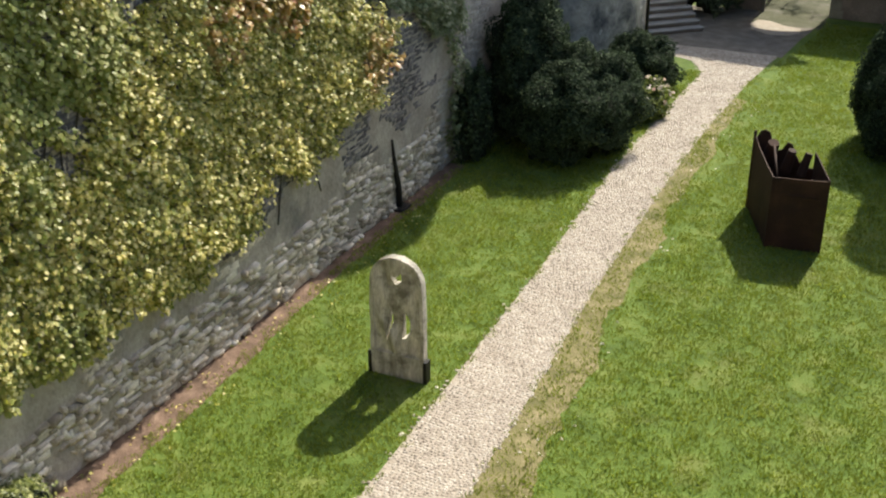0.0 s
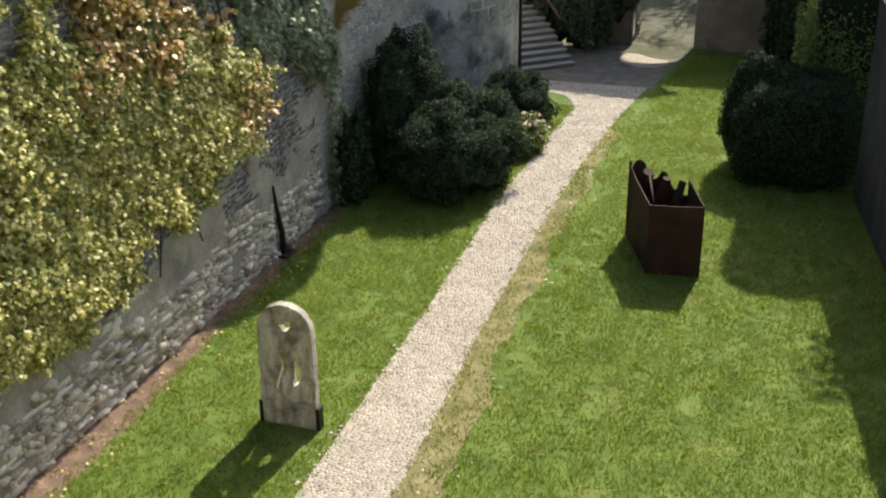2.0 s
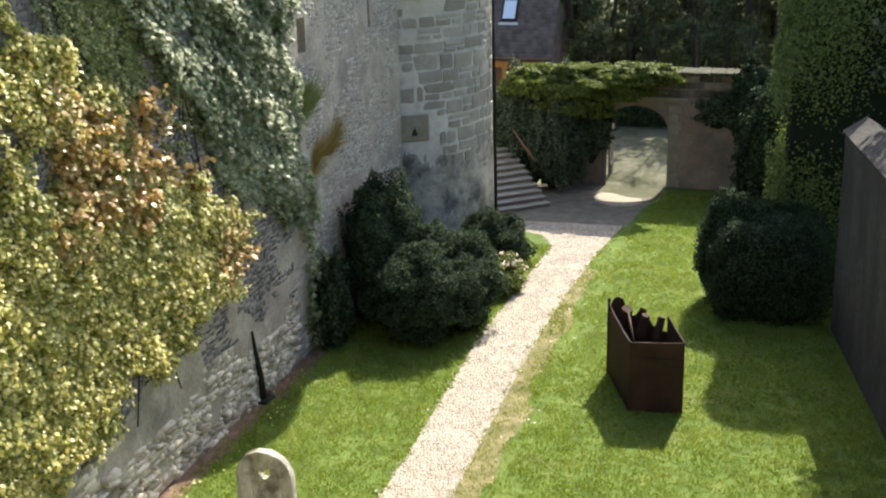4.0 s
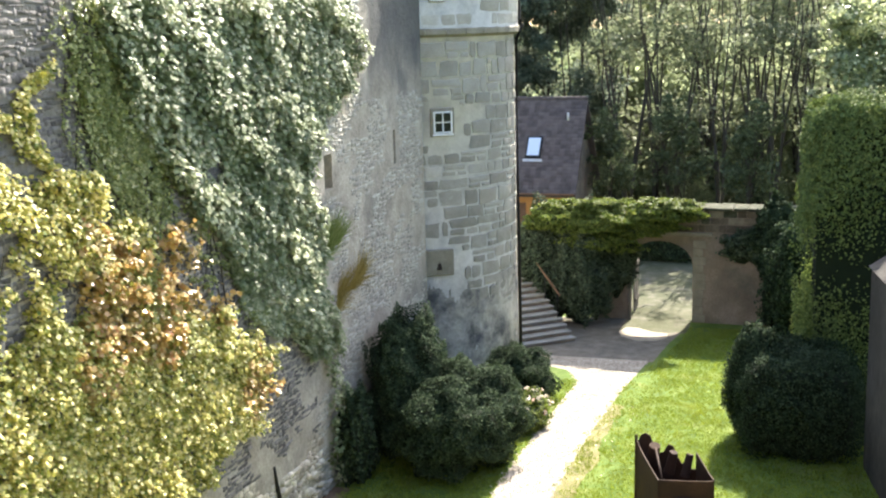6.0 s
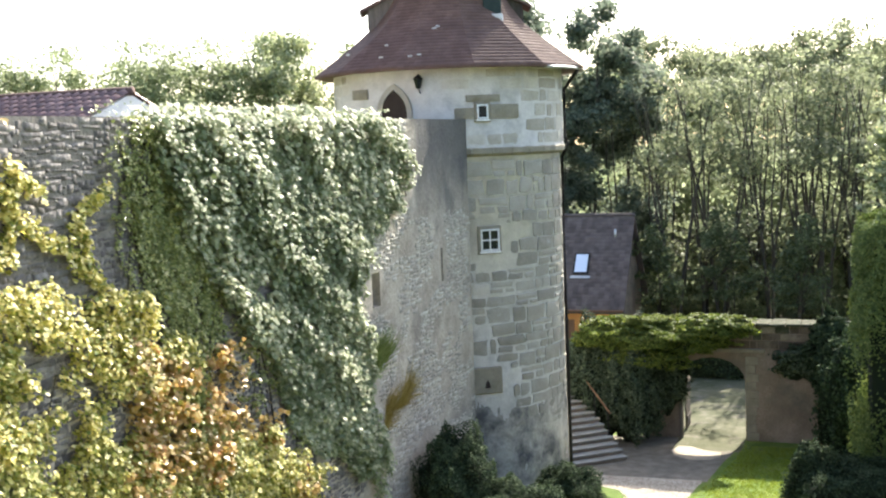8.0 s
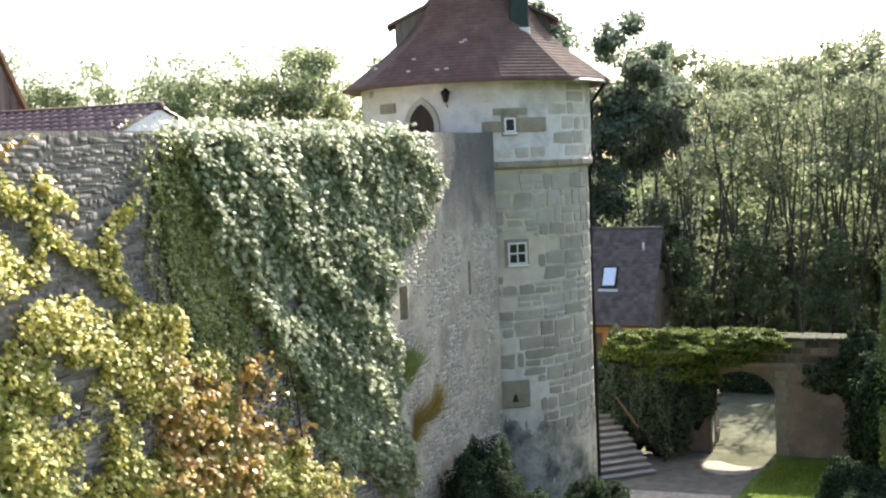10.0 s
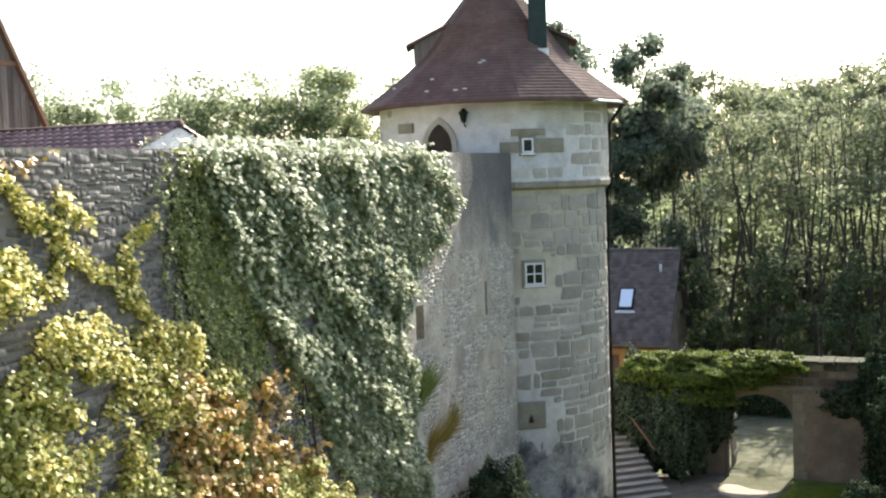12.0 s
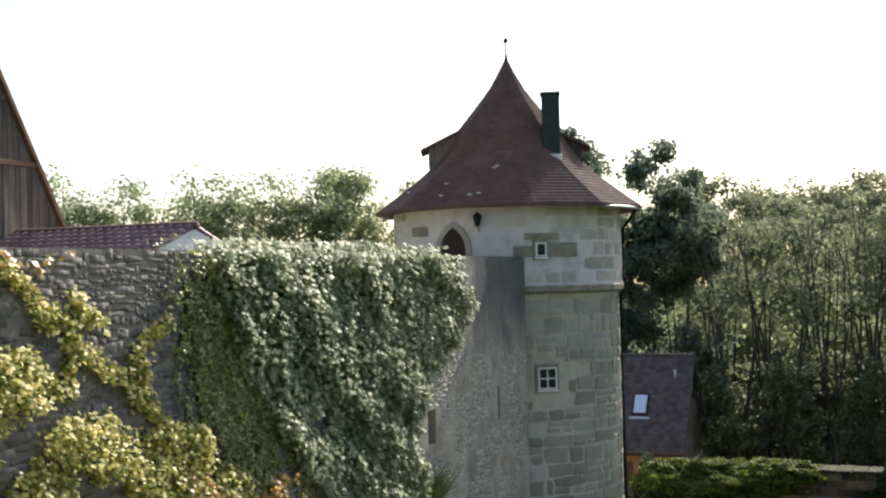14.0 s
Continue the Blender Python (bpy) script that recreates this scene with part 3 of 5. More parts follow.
for r, z in shell_line:
    shell += [tuple(on_roof(29 + 30 * k, r, z)) for k in range(12)]
for q in range(len(shell_line) - 1):
    shell_f += [(12 * q + k, 12 * q + (k + 1) % 12, 12 * q + 12 + (k + 1) % 12, 12 * q + 12 + k) for k in range(12)]
roof = link("roof", mesh_of("roof", shell, shell_f, M_TILE), tower, "bell-shaped twelve-sided roof of small brown tiles")
link("tiling", mesh_of("tiling", verts, faces, M_TILE), roof, kind="stuff")
lathe("finial", [(0.09, 17.62), (0.05, 17.8), (0.025, 18.0), (0.022, 18.3), (0.06, 18.34), (0.075, 18.39), (0.05, 18.45), (0.0, 18.5)], RC, M_IRON, tower, "slim dark metal finial with a small ball", 12)
# white marks on the tiles: snow hooks and replaced tiles
for a, z in ((13, 14.16), (15, 14.22), (-12, 13.72), (-10, 13.35), (4, 13.33), (8, 13.36), (-37, 13.55)):
    m = tower_frame(a, roof_at(z) + 0.05, z)
    part("roof_hook", box_bm((-0.06, -0.03, -0.015), (0.06, 0.02, 0.03), 0.008, m=m), M_ZINC, roof, "pale metal roof hook")

# chimney
ch = thing("chimney", "tall dark green sheet metal chimney on the tower roof", "chimney", at=(-10.97, 34.2, 14.6))
m = Matrix.Translation((-10.97, 34.2, 0)) @ pose(0, 0, 0, 0, 0, 18)
part("flue", box_bm((-0.27, -0.27, 14.3), (0.27, 0.27, 16.40), 0.03, m=m), M_COPPER, ch)
part("cap", box_bm((-0.31, -0.31, 16.38), (0.29, 0.29, 16.47), 0.02, m=m), M_COPPER, ch)
part("flashing", box_bm((-0.31, -0.36, 14.2), (0.31, 0.30, 14.6), 0.03, m=m), M_ZINC, ch, "pale metal flashing")


def dormer(angle):
    d = thing("dormer", "small shed dormer with a tiled roof on the tower", "dormer", "roof dormers", at=on_tower(angle, 2.4, 14.3))
    m = tower_frame(angle, 0, 0)
    bm = bmesh.new()
    side = [(1.35, 14.3), (2.36, 14.3), (2.36, 14.98), (1.35, 15.47)]
    a, b = [[bm.verts.new(m @ Vector((x, y, z))) for y, z in side] for x in (-0.56, 0.56)]
    bm.faces.new(a)
    bm.faces.new(b)
    for i in range(4):
        bm.faces.new([a[i], a[(i + 1) % 4], b[(i + 1) % 4], b[i]])
    part("cheek_wall", bm, M_BARN, d)
    bm = bmesh.new()
    lo = [(-0.7, 1.3, 15.5), (0.7, 1.3, 15.5), (0.72, 2.62, 14.86), (-0.72, 2.62, 14.86)]
    a = [bm.verts.new(m @ Vector(p)) for p in lo]
    b = [bm.verts.new(m @ (Vector(p) + Vector((0, 0, 0.09)))) for p in lo]
    bm.faces.new(a)
    bm.faces.new(b)
    for i in range(4):
        bm.faces.new([a[i], a[(i + 1) % 4], b[(i + 1) % 4], b[i]])
    part("dormer_roof", bm, M_TILE, d)
    part("shutter", box_bm((-0.42, 2.33, 14.42), (0.42, 2.39, 14.86), 0.01, m=m), M_DOOR, d)


dormer(-68)
dormer(110)

# gutter and downpipe
pipe("gutter", [on_tower(a, 4.2, 12.94) for a in range(62, 200, 4)], 0.045, M_ZINC, tower, "pale half-round gutter")
pipe("downpipe", [on_tower(92, 4.1, 12.9), on_tower(97, 3.8, 12.6), on_tower(99, R_UP + 0.07, 12.35), on_tower(99, R_UP + 0.07, 10.9), on_tower(99, R_UP + 0.15, 10.72), on_tower(99, R_LOW + 0.09, 10.3), on_tower(99, R_LOW + 0.09, 5.0), on_tower(99, R_LOW + 0.12, 0.05)], 0.055, M_IRON, tower, "dark slim downpipe")

# pointed doorway onto the wall walk
m = tower_frame(-5.7, R_UP, 0)


def pointed(w, z0, zs, zt, n=8):
    pts = [(-w, z0), (w, z0)]
    for i in range(n + 1):
        t = i / n * math.pi / 3
        pts.append((w * (2 * math.cos(t) - 1), zs + (zt - zs) * math.sin(t) / 0.866))
    for i in range(n - 1, -1, -1):
        t = i / n * math.pi / 3
        pts.append((-w * (2 * math.cos(t) - 1), zs + (zt - zs) * math.sin(t) / 0.866))
    return pts


door = thing("tower_door", "dark wooden pointed-arch door at the wall walk", "door", at=on_tower(-5.7, R_UP, 11.0))
bm = bmesh.new()
for y in (0.02, 0.05):
    bm.faces.new([bm.verts.new(m @ Vector((x, y, z))) for x, z in pointed(0.40, 10.9, 11.75, 12.4)])
bmesh.ops.bridge_loops(bm, edges=bm.edges[:])
part("leaf", bm, M_DOOR, door)
bm = bmesh.new()
inner, outer = pointed(0.41, 10.9, 11.75, 12.42), pointed(0.56, 10.9, 11.75, 12.60)
for y0, y1 in ((-0.04, 0.065),):
    fi, fo = [bm.verts.new(m @ Vector((x, y1, z))) for x, z in inner], [bm.verts.new(m @ Vector((x, y1, z))) for x, z in outer]
    bi, bo = [bm.verts.new(m @ Vector((x, y0, z))) for x, z in inner], [bm.verts.new(m @ Vector((x, y0, z))) for x, z in outer]
    for i in range(1, len(inner)):
        j = (i + 1) % len(inner)
        bm.faces.new([fi[i], fi[j], fo[j], fo[i]])
        bm.faces.new([fi[i], fi[j], bi[j], bi[i]])
        bm.faces.new([fo[i], fo[j], bo[j], bo[i]])
part("stone_surround", bm, M_BLOCK_PALE, door, "pale stone arch surround")

lamp = thing("wall_lantern", "black iron wall lantern beside the tower door", "lantern", at=on_tower(7.2, R_UP, 12.4))
m = tower_frame(7.2, R_UP, 12.35)
pipe("bracket", [m @ Vector(p) for p in ((0, 0, -0.05), (0, 0.12, 0.0), (0, 0.24, 0.12), (0, 0.26, 0.32), (0, 0.22, 0.42))], 0.018, M_IRON, lamp)
bm = bmesh.new()
bmesh.ops.create_cone(bm, cap_ends=True, segments=6, radius1=0.07, radius2=0.13, depth=0.26, matrix=m @ Matrix.Translation((0, 0.2, 0.2)))
part("glass_body", bm, M_GLASS, lamp)
bm = bmesh.new()
bmesh.ops.create_cone(bm, cap_ends=True, segments=6, radius1=0.17, radius2=0.02, depth=0.14, matrix=m @ Matrix.Translation((0, 0.2, 0.4)))
part("hood", bm, M_IRON, lamp)


def stone_on(name, a0, a1, z0, z1, r, proud, material, parent, label="", rough=0.0):
    """A block with a face curved to the tower."""
    bm = bmesh.new()
    w, h = (a1 - a0) / 2, (z1 - z0) / 2
    ca, cz = (a0 + a1) / 2, (z0 + z1) / 2
    cut = min(0.35, 0.05 / (w * 0.062)) if rough else 0.06
    ring = [(-1, -1 + cut), (-1 + cut, -1), (0, -1), (1 - cut, -1), (1, -1 + cut), (1, 1 - cut), (1 - cut, 1), (0, 1), (-1 + cut, 1), (-1, 1 - cut)]
    ring = [(p + random.uniform(-rough, rough), q + random.uniform(-rough, rough) * 1.4) for p, q in ring]
    f = [bm.verts.new(on_tower(ca + p * w * 0.95, r + proud, cz + q * h * 0.92)) for p, q in ring]
    b = [bm.verts.new(on_tower(ca + p * w, r - 0.03, cz + q * h)) for p, q in ring]
    mid = [bm.verts.new(on_tower(ca + p * w * 0.5, r + proud * 1.25 + 0.004, cz)) for p in (-1, 0, 1)]
    n = len(ring)
    for i in range(n):
        p = (ring[i][0] + ring[(i + 1) % n][0]) / 2
        bm.faces.new([f[i], f[(i + 1) % n], mid[0 if p < -0.3 else 2 if p > 0.3 else 1]])
        bm.faces.new([f[i], f[(i + 1) % n], b[(i + 1) % n], b[i]])
    for i in range(n):
        pa, pb = [(ring[(i + k - 1) % n][0] + ring[(i + k) % n][0]) / 2 for k in (0, 1)]
        ma, mb = [0 if p < -0.3 else 2 if p > 0.3 else 1 for p in (pa, pb)]
        ma = 0 if (ring[i - 1][0] + ring[i][0]) / 2 < -0.3 else 2 if (ring[i - 1][0] + ring[i][0]) / 2 > 0.3 else 1
        mb = 0 if (ring[i][0] + ring[(i + 1) % n][0]) / 2 < -0.3 else 2 if (ring[i][0] + ring[(i + 1) % n][0]) / 2 > 0.3 else 1
        if ma != mb:
            bm.faces.new([mid[ma], f[i], mid[mb]])
    return part(name, bm, material, parent, label)


def tower_window(name, label, angle, z0, z1, half, r, bars):
    w = thing(name, label, "window", at=on_tower(angle, r, z0))
    m = tower_frame(angle, r, 0)
    part("stone_frame", box_bm((-half - 0.1, -0.1, z0 - 0.12), (half + 0.1, 0.035, z1 + 0.12), 0.015, m=m), M_ASHLAR, w)
    part("pane", box_bm((-half, 0.02, z0), (half, 0.045, z1), 0, m=m), M_GLASS, w)
    t = 0.024
    for x in (-half, half):
        part("frame_post", box_bm((x - t, 0.03, z0 - t), (x + t, 0.085, z1 + t), 0.006, m=m), M_PAINT, w)
    for z in (z0, z1):
        part("frame_rail", box_bm((-half + t, 0.03, z - t), (half - t, 0.08, z + t), 0.006, m=m), M_PAINT, w)
    if bars:
        part("mullion", box_bm((-0.018, 0.03, z0 + t), (0.018, 0.07, z1 - t), 0, m=m), M_PAINT, w)
        part("glazing_bar", box_bm((-half + t, 0.03, (z0 + z1) / 2 - 0.018), (half - t, 0.066, (z0 + z1) / 2 + 0.018), 0, m=m), M_PAINT, w)
    part("sill", box_bm((-half - 0.06, 0.0, z0 - 0.09), (half + 0.06, 0.12, z0 - 0.037), 0.008, m=m), M_PAINT, w)


tower_window("tower_window", "small white four-pane window in the sandstone tower", 37.8, 7.76, 8.34, 0.26, R_LOW, True)
tower_window("slot_window", "small white narrow window under a stone lintel", 35.5, 11.54, 11.9, 0.14, R_UP, False)
stone_on("lintel", 27.8, 44.6, 12.0, 12.2, R_UP, 0.05, M_ASHLAR, tower, "brown stone lintel")
stone_on("jamb_stone", 39.1, 54.5, 11.5, 11.93, R_UP, 0.045, M_ASHLAR, tower, "large brown stone beside the slot window")
stone_on("jamb_stone", 22.5, 31.6, 11.52, 11.84, R_UP, 0.04, M_ASHLAR, tower)
stone_on("tablet", -31.6, -20.6, 12.2, 12.5, R_UP, 0.06, M_ASHLAR, tower, "weathered square stone tablet")
lh = thing("loophole", "stone gun loop with a small dark opening", "loophole", at=on_tower(32, R_LOW, 3.6))
m = tower_frame(34.2, R_LOW + 0.02, 0)
part("niche_stone", box_bm((-0.45, -0.2, 3.58), (0.45, 0.07, 4.36), 0.03, m=m), M_ASHLAR, lh)
bm = bmesh.new()
bmesh.ops.create_cone(bm, cap_ends=True, segments=10, radius1=0.12, radius2=0.05, depth=0.34, matrix=m @ Matrix.Translation((0, 0.02, 3.93)) @ Matrix.Diagonal((1, 0.7, 1, 1)))
part("opening", bm, M_DOOR, lh, "solid dark cone in place of the hole's shade")

# squared blocks in the tower's face, in uneven courses with wide pale joints
rng = random.Random(4)
z = 2.35
while z < 12.85:
    up = z > 10.5
    h = rng.uniform(0.28, 0.48) if not up else rng.uniform(0.26, 0.42)
    if z < 10.4 < z + h + 0.05:
        if z < 10.2:
            h = 10.42 - z
        else:
            z = 10.78
            continue
    a, end = (-84.0 if up else 20.0), 104.0
    r = R_UP if up else R_LOW
    while a < end:
        L = (0.22 + 0.85 * rng.random() ** 1.2) / 3.45 * 57.3
        wave = 0.0 if up else 0.06 * noise.noise((a * 0.045, z * 0.8, 2.0))
        cells = [(a, L, z, min(z + h * rng.uniform(0.9, 1.02), 12.92))]
        if not up and rng.random() < 0.22:
            cut = z + h * rng.uniform(0.4, 0.6)
            cells = [(a, L * 0.55, z, cut - 0.02), (a + L * 0.6, L * 0.4, z, cut - 0.02), (a, L, cut + 0.02, z + h * 0.98)]
        for ca, cl, z0, z1 in cells:
            busy = (up and (-15 < ca + cl and ca < 5 or 21.5 < ca + cl and ca < 55 and 11.4 < z1 and z0 < 12.25 or -33 < ca + cl and ca < -20)) or (not up and 29 < ca + cl and ca < 46.5 and 7.5 < z1 and z0 < 8.55) or (24 < ca + cl and ca < 43.5 and z0 < 4.4)
            if not busy and rng.random() < (0.8 if up else 0.985) and cl > 2.0:
                pale = up or rng.random() < 0.03
                stone_on("block", ca + 0.36, ca + cl - 0.36, z0 + wave, min(z1 + wave, 12.93), r, rng.uniform(0.004, 0.014) if up else rng.uniform(0.008, 0.03), M_BLOCK_PALE if pale else M_BLOCK, body, rough=0.13)
        a += L
    z += h + rng.uniform(0.015, 0.04)


# ---- gate wall, stair ----
GY = 42.25
gate_wall = thing("wall_north", "old gate wall of pinkish plaster with a tiled coping and an arched gateway", "", kind="structure", at=(-5.8, GY, 0))
bm = bmesh.new()
x0, x1, g0, g1, top = -8.3, 2.2, -7.0, -4.68, 4.1
arch = [(g0, 0.0), (g0, 2.1)] + [(g0 + (g1 - g0) * (0.5 - 0.5 * math.cos(math.pi * i / 10)), 2.1 + 0.85 * math.sin(math.pi * i / 10)) for i in range(1, 10)] + [(g1, 2.1), (g1, 0.0)]
for y in (GY, GY + 0.9):
    left = [bm.verts.new((x, y, z)) for x, z in [(x0, 0), (g0, 0), (g0, 2.1), (g0, top), (x0, top)]]
    bm.faces.new(left)
    bm.faces.new([bm.verts.new((x, y, z)) for x, z in [(g1, 0), (x1, 0), (x1, top), (g1, top), (g1, 2.1)]])
    for (xa, za), (xb, zb) in zip(arch[1:-1], arch[2:-1]):
        bm.faces.new([bm.verts.new((x, y, z)) for x, z in ((xa, za), (xb, zb), (xb, top), (xa, top))])
for (xa, za), (xb, zb) in zip(arch, arch[1:]):
    bm.faces.new([bm.verts.new(p) for p in ((xa, GY, za), (xb, GY, zb), (xb, GY + 0.9, zb), (xa, GY + 0.9, za))])
for xa in (x0, x1):
    bm.faces.new([bm.verts.new(p) for p in ((xa, GY, 0), (xa, GY + 0.9, 0), (xa, GY + 0.9, top), (xa, GY, top))])
bm.faces.new([bm.verts.new(p) for p in ((x0, GY, top), (x1, GY, top), (x1, GY + 0.9, top), (x0, GY + 0.9, top))])
bmesh.ops.remove_doubles(bm, verts=bm.verts, dist=1e-4)
part("masonry", bm, M_GATE, gate_wall)
for i in range(21):
    xa = x0 + i * 0.5
    m = Matrix.Translation((xa + 0.25, GY + 0.45, 4.1)) @ pose(0, 0, 0, rng.uniform(-1, 1), rng.uniform(-1, 1), rng.uniform(-1, 1))
    part("coping_slab", box_bm((-0.245, -0.6, 0.0), (0.245, 0.6, 0.1), 0.02, m=m), M_MOSS, gate_wall)
part("corbel_beam", box_bm((-7.4, GY - 0.14, 3.16), (-4.0, GY - 0.003, 3.3), 0.02), M_ASHLAR, gate_wall)
for z, h in ((3.31, 0.27), (3.59, 0.24), (3.84, 0.25)):
    xa = -5.6 + rng.uniform(0, 0.2)
    while xa < -1.2:
        w = rng.uniform(0.22, 0.55)
        part("band_stone", box_bm((xa + 0.01, GY - rng.uniform(0.015, 0.04), z + 0.01), (xa + w - 0.01, GY + 0.05, z + h - 0.012), 0.012), M_MOSS if rng.random() < 0.35 else M_VERGE_STONE, gate_wall, "brown weathered stone of the upper band")
        xa += w
for k in range(10):
    w, z = rng.uniform(0.3, 0.55), 0.02 + k * 0.3
    part("quoin", box_bm((-4.675, GY - rng.uniform(0.012, 0.03), z), (-4.67 + w, GY + 0.05, z + 0.285), 0.015), M_ASHLAR, gate_wall, "pale stone of the gateway's edge")
gd = thing("gate_leaf", "grey weathered wooden gate leaf standing open", "gate", at=(-6.7, GY + 1.0, 0))
for i in range(6):
    part("board", box_bm((-6.95, GY + 0.95 + i * 0.16, 0.06), (-6.90, GY + 1.1 + i * 0.16, 1.9), 0.006), M_BARN, gd)
for z in (0.4, 1.7):
    part("ledge", box_bm((-6.90, GY + 0.95, z), (-6.86, GY + 1.9, z + 0.14), 0.006), M_BARN, gd)
part("post", box_bm((-6.99, GY - 0.14, 0.0), (-6.86, GY - 0.004, 1.95), 0.02), M_BARN, gd)

stair = thing("stone_stair", "worn grey stone steps rising beside the tower", "stairs", at=(-8.9, 38.2, 0))
m = Matrix.Translation((-9.61, 37.54, 0)) @ pose(0, 0, 0, 0, 0, math.degrees(math.atan2(1.25, 1.37)))
for i in range(14):
    st = part("step", box_bm((-0.25, i * 0.3 + 0.04, 0.0), (1.9, 4.4 if i == 13 else i * 0.3 + 0.34, 0.155 * (i + 1) - 0.05), 0.0, m=m), M_GATE, stair, "rough riser stone, its shade put into the darker tone")
    part("tread", box_bm((-0.25, i * 0.3 - 0.015, 0.155 * (i + 1) - 0.052), (1.92, 4.4 if i == 13 else i * 0.3 + 0.36, 0.155 * (i + 1)), 0.014, m=m), M_STEP, st, "worn pale tread slab")
rail = thing("handrail", "dark wooden handrail along the stone steps", "handrail", at=m @ Vector((1.8, 0, 0)))
for i in range(1, 5):
    p = m @ Vector((1.8, 0.15 + i * 0.9, 0.15 * (i * 3 + 1)))
    pipe("post", [p, p + Vector((0, 0, 0.95))], 0.02, M_IRON, rail)
pipe("rail", [m @ Vector((1.8, 0.9, 1.44)), m @ Vector((1.8, 3.9, 2.98))], 0.035, M_VERGE, rail, "brown wooden rail")


# ---- barn and low building behind the wall ----
barn = thing("barn", "tall barn with weathered vertical boards and a steep roof", "barn", at=(-22, 15, 0))
bm = bmesh.new()
ap, ev = (15.0, 23.9), 8.5
ring = []
for x in (-19.0, -30.0):
    ring.append([bm.verts.new((x, y, z)) for y, z in ((8.0, 0), (22.0, 0), (22.0, 12.3), ap, (8.0, 12.3))])
for r in ring:
    bm.faces.new(r)
for i in range(5):
    bm.faces.new([ring[0][i], ring[0][(i + 1) % 5], ring[1][(i + 1) % 5], ring[1][i]])
part("gable_wall", bm, M_BARN, barn)
rng = random.Random(9)
for lo_z, hi_z in ((9.0, 13.68), (13.78, 23.0)):
    y = 17.0
    while y < 21.9:
        w = rng.uniform(0.14, 0.22)
        roof_z = ap[1] - (y + w - ap[0]) * (ap[1] - 12.3) / 7.0
        t = min(hi_z, roof_z - 0.05)
        if t > lo_z + 0.1:
            part("board", box_bm((-18.996, y + 0.004, lo_z), (-18.955 - rng.uniform(0, 0.012), y + w - 0.006, t)), M_BARN, barn)
        y += w
part("trim_board", box_bm((-18.99, 16, 13.68), (-18.92, 21.15, 13.8), 0.01), M_VERGE, barn)
for s in (1, -1):
    bm = bmesh.new()
    a, b = Vector((0, ap[0], ap[1] - 0.05)), Vector((0, ap[0] + s * 7.15, 12.0))
    quad = []
    for x in (-18.88, -30.2):
        for p, dz in ((a, 0), (b, 0), (b, 0.18), (a, 0.18)):
            quad.append(bm.verts.new((x, p.y, p.z + dz)))
    for f in ((0, 1, 2, 3), (4, 5, 6, 7), (0, 1, 5, 4), (1, 2, 6, 5), (2, 3, 7, 6), (3, 0, 4, 7)):
        bm.faces.new([quad[i] for i in f])
    part("roof", bm, M_VERGE, barn)

shed = thing("low_house", "low building with red pantiles and a white gable", "house", at=(-16.5, 20.1, 0))
bm = bmesh.new()
ring = []
for x in (-14.0, -18.6):
    ring.append([bm.verts.new((x, y, z)) for y, z in ((18.0, 0), (22.2, 0), (22.2, 11.35), (20.1, 12.1), (18.0, 11.35))])
for r in ring:
    bm.faces.new(r)
for i in range(5):
    bm.faces.new([ring[0][i], ring[0][(i + 1) % 5], ring[1][(i + 1) % 5], ring[1][i]])
part("wall", bm, M_WHITE, shed)
slope = math.atan2(12.1 - 11.35, 2.1)


def pantile_mesh():
    v, f = [], []
    n = 6
    for i in range(n + 1):
        x = -0.11 + 0.22 * i / n
        z = 0.075 * math.sin(math.pi * i / n)
        v += [(x, -0.18, z + 0.03), (x, 0.2, z), (x, -0.18, z)]
    for i in range(n):
        a, b = 3 * i, 3 * i + 3
        f += [(a, b, b + 1, a + 1), (a + 2, b + 2, b, a)]
    return mesh_of("pantile", v, f, M_PANTILE)


pt = pantile_mesh()
roof_s = part("roof", box_bm((-18.6, 17.7, 10.5), (-13.95, 17.75, 10.55)), M_PANTILE, shed)
for side in (1, -1):
    for r in range(9):
        for c in range(21):
            d = 0.05 + r * 0.335
            ob = link("pantile", pt, roof_s)
            ob.matrix_basis = Matrix.Translation((-18.48 + c * 0.22, 20.1 - side * (2.35 - d * math.cos(slope) * 0.86), 11.30 + d * 0.86 * math.sin(slope))) @ pose(0, 0, 0, 0, 0, 0 if side > 0 else 180) @ pose(0, 0, 0, math.degrees(slope))
pipe("ridge_tile", [(-18.6, 20.1, 12.16), (-13.93, 20.1, 12.16)], 0.09, M_TILE, shed)

# ---- house beyond the gate ----
house = thing("house", "small orange-rendered house with a steep dark slate roof", "house", at=(-14, 54.5, 0))
bm = bmesh.new()
ring = []
for x in (-11.3, -19.0):
    ring.append([bm.verts.new((x, y, z)) for y, z in ((52.3, 0), (57.2, 0), (57.2, 3.5), (54.75, 6.9), (52.3, 3.5))])
for r in ring:
    bm.faces.new(r)
for i in range(5):
    bm.faces.new([ring[0][i], ring[0][(i + 1) % 5], ring[1][(i + 1) % 5], ring[1][i]])
part("wall", bm, M_OCHRE, house)
bm = bmesh.new()
tri = [(52.28, 0.0), (57.22, 0.0), (57.22, 3.5), (54.75, 6.92), (52.28, 3.5)]
a, b = [[bm.verts.new((x, y, z)) for y, z in tri] for x in (-11.297, -11.22)]
bm.faces.new(a)
bm.faces.new(b)
for i in range(5):
    bm.faces.new([a[i], a[(i + 1) % 5], b[(i + 1) % 5], b[i]])
part("gable_cladding", bm, M_GATE, house, "greyish pink gable render")
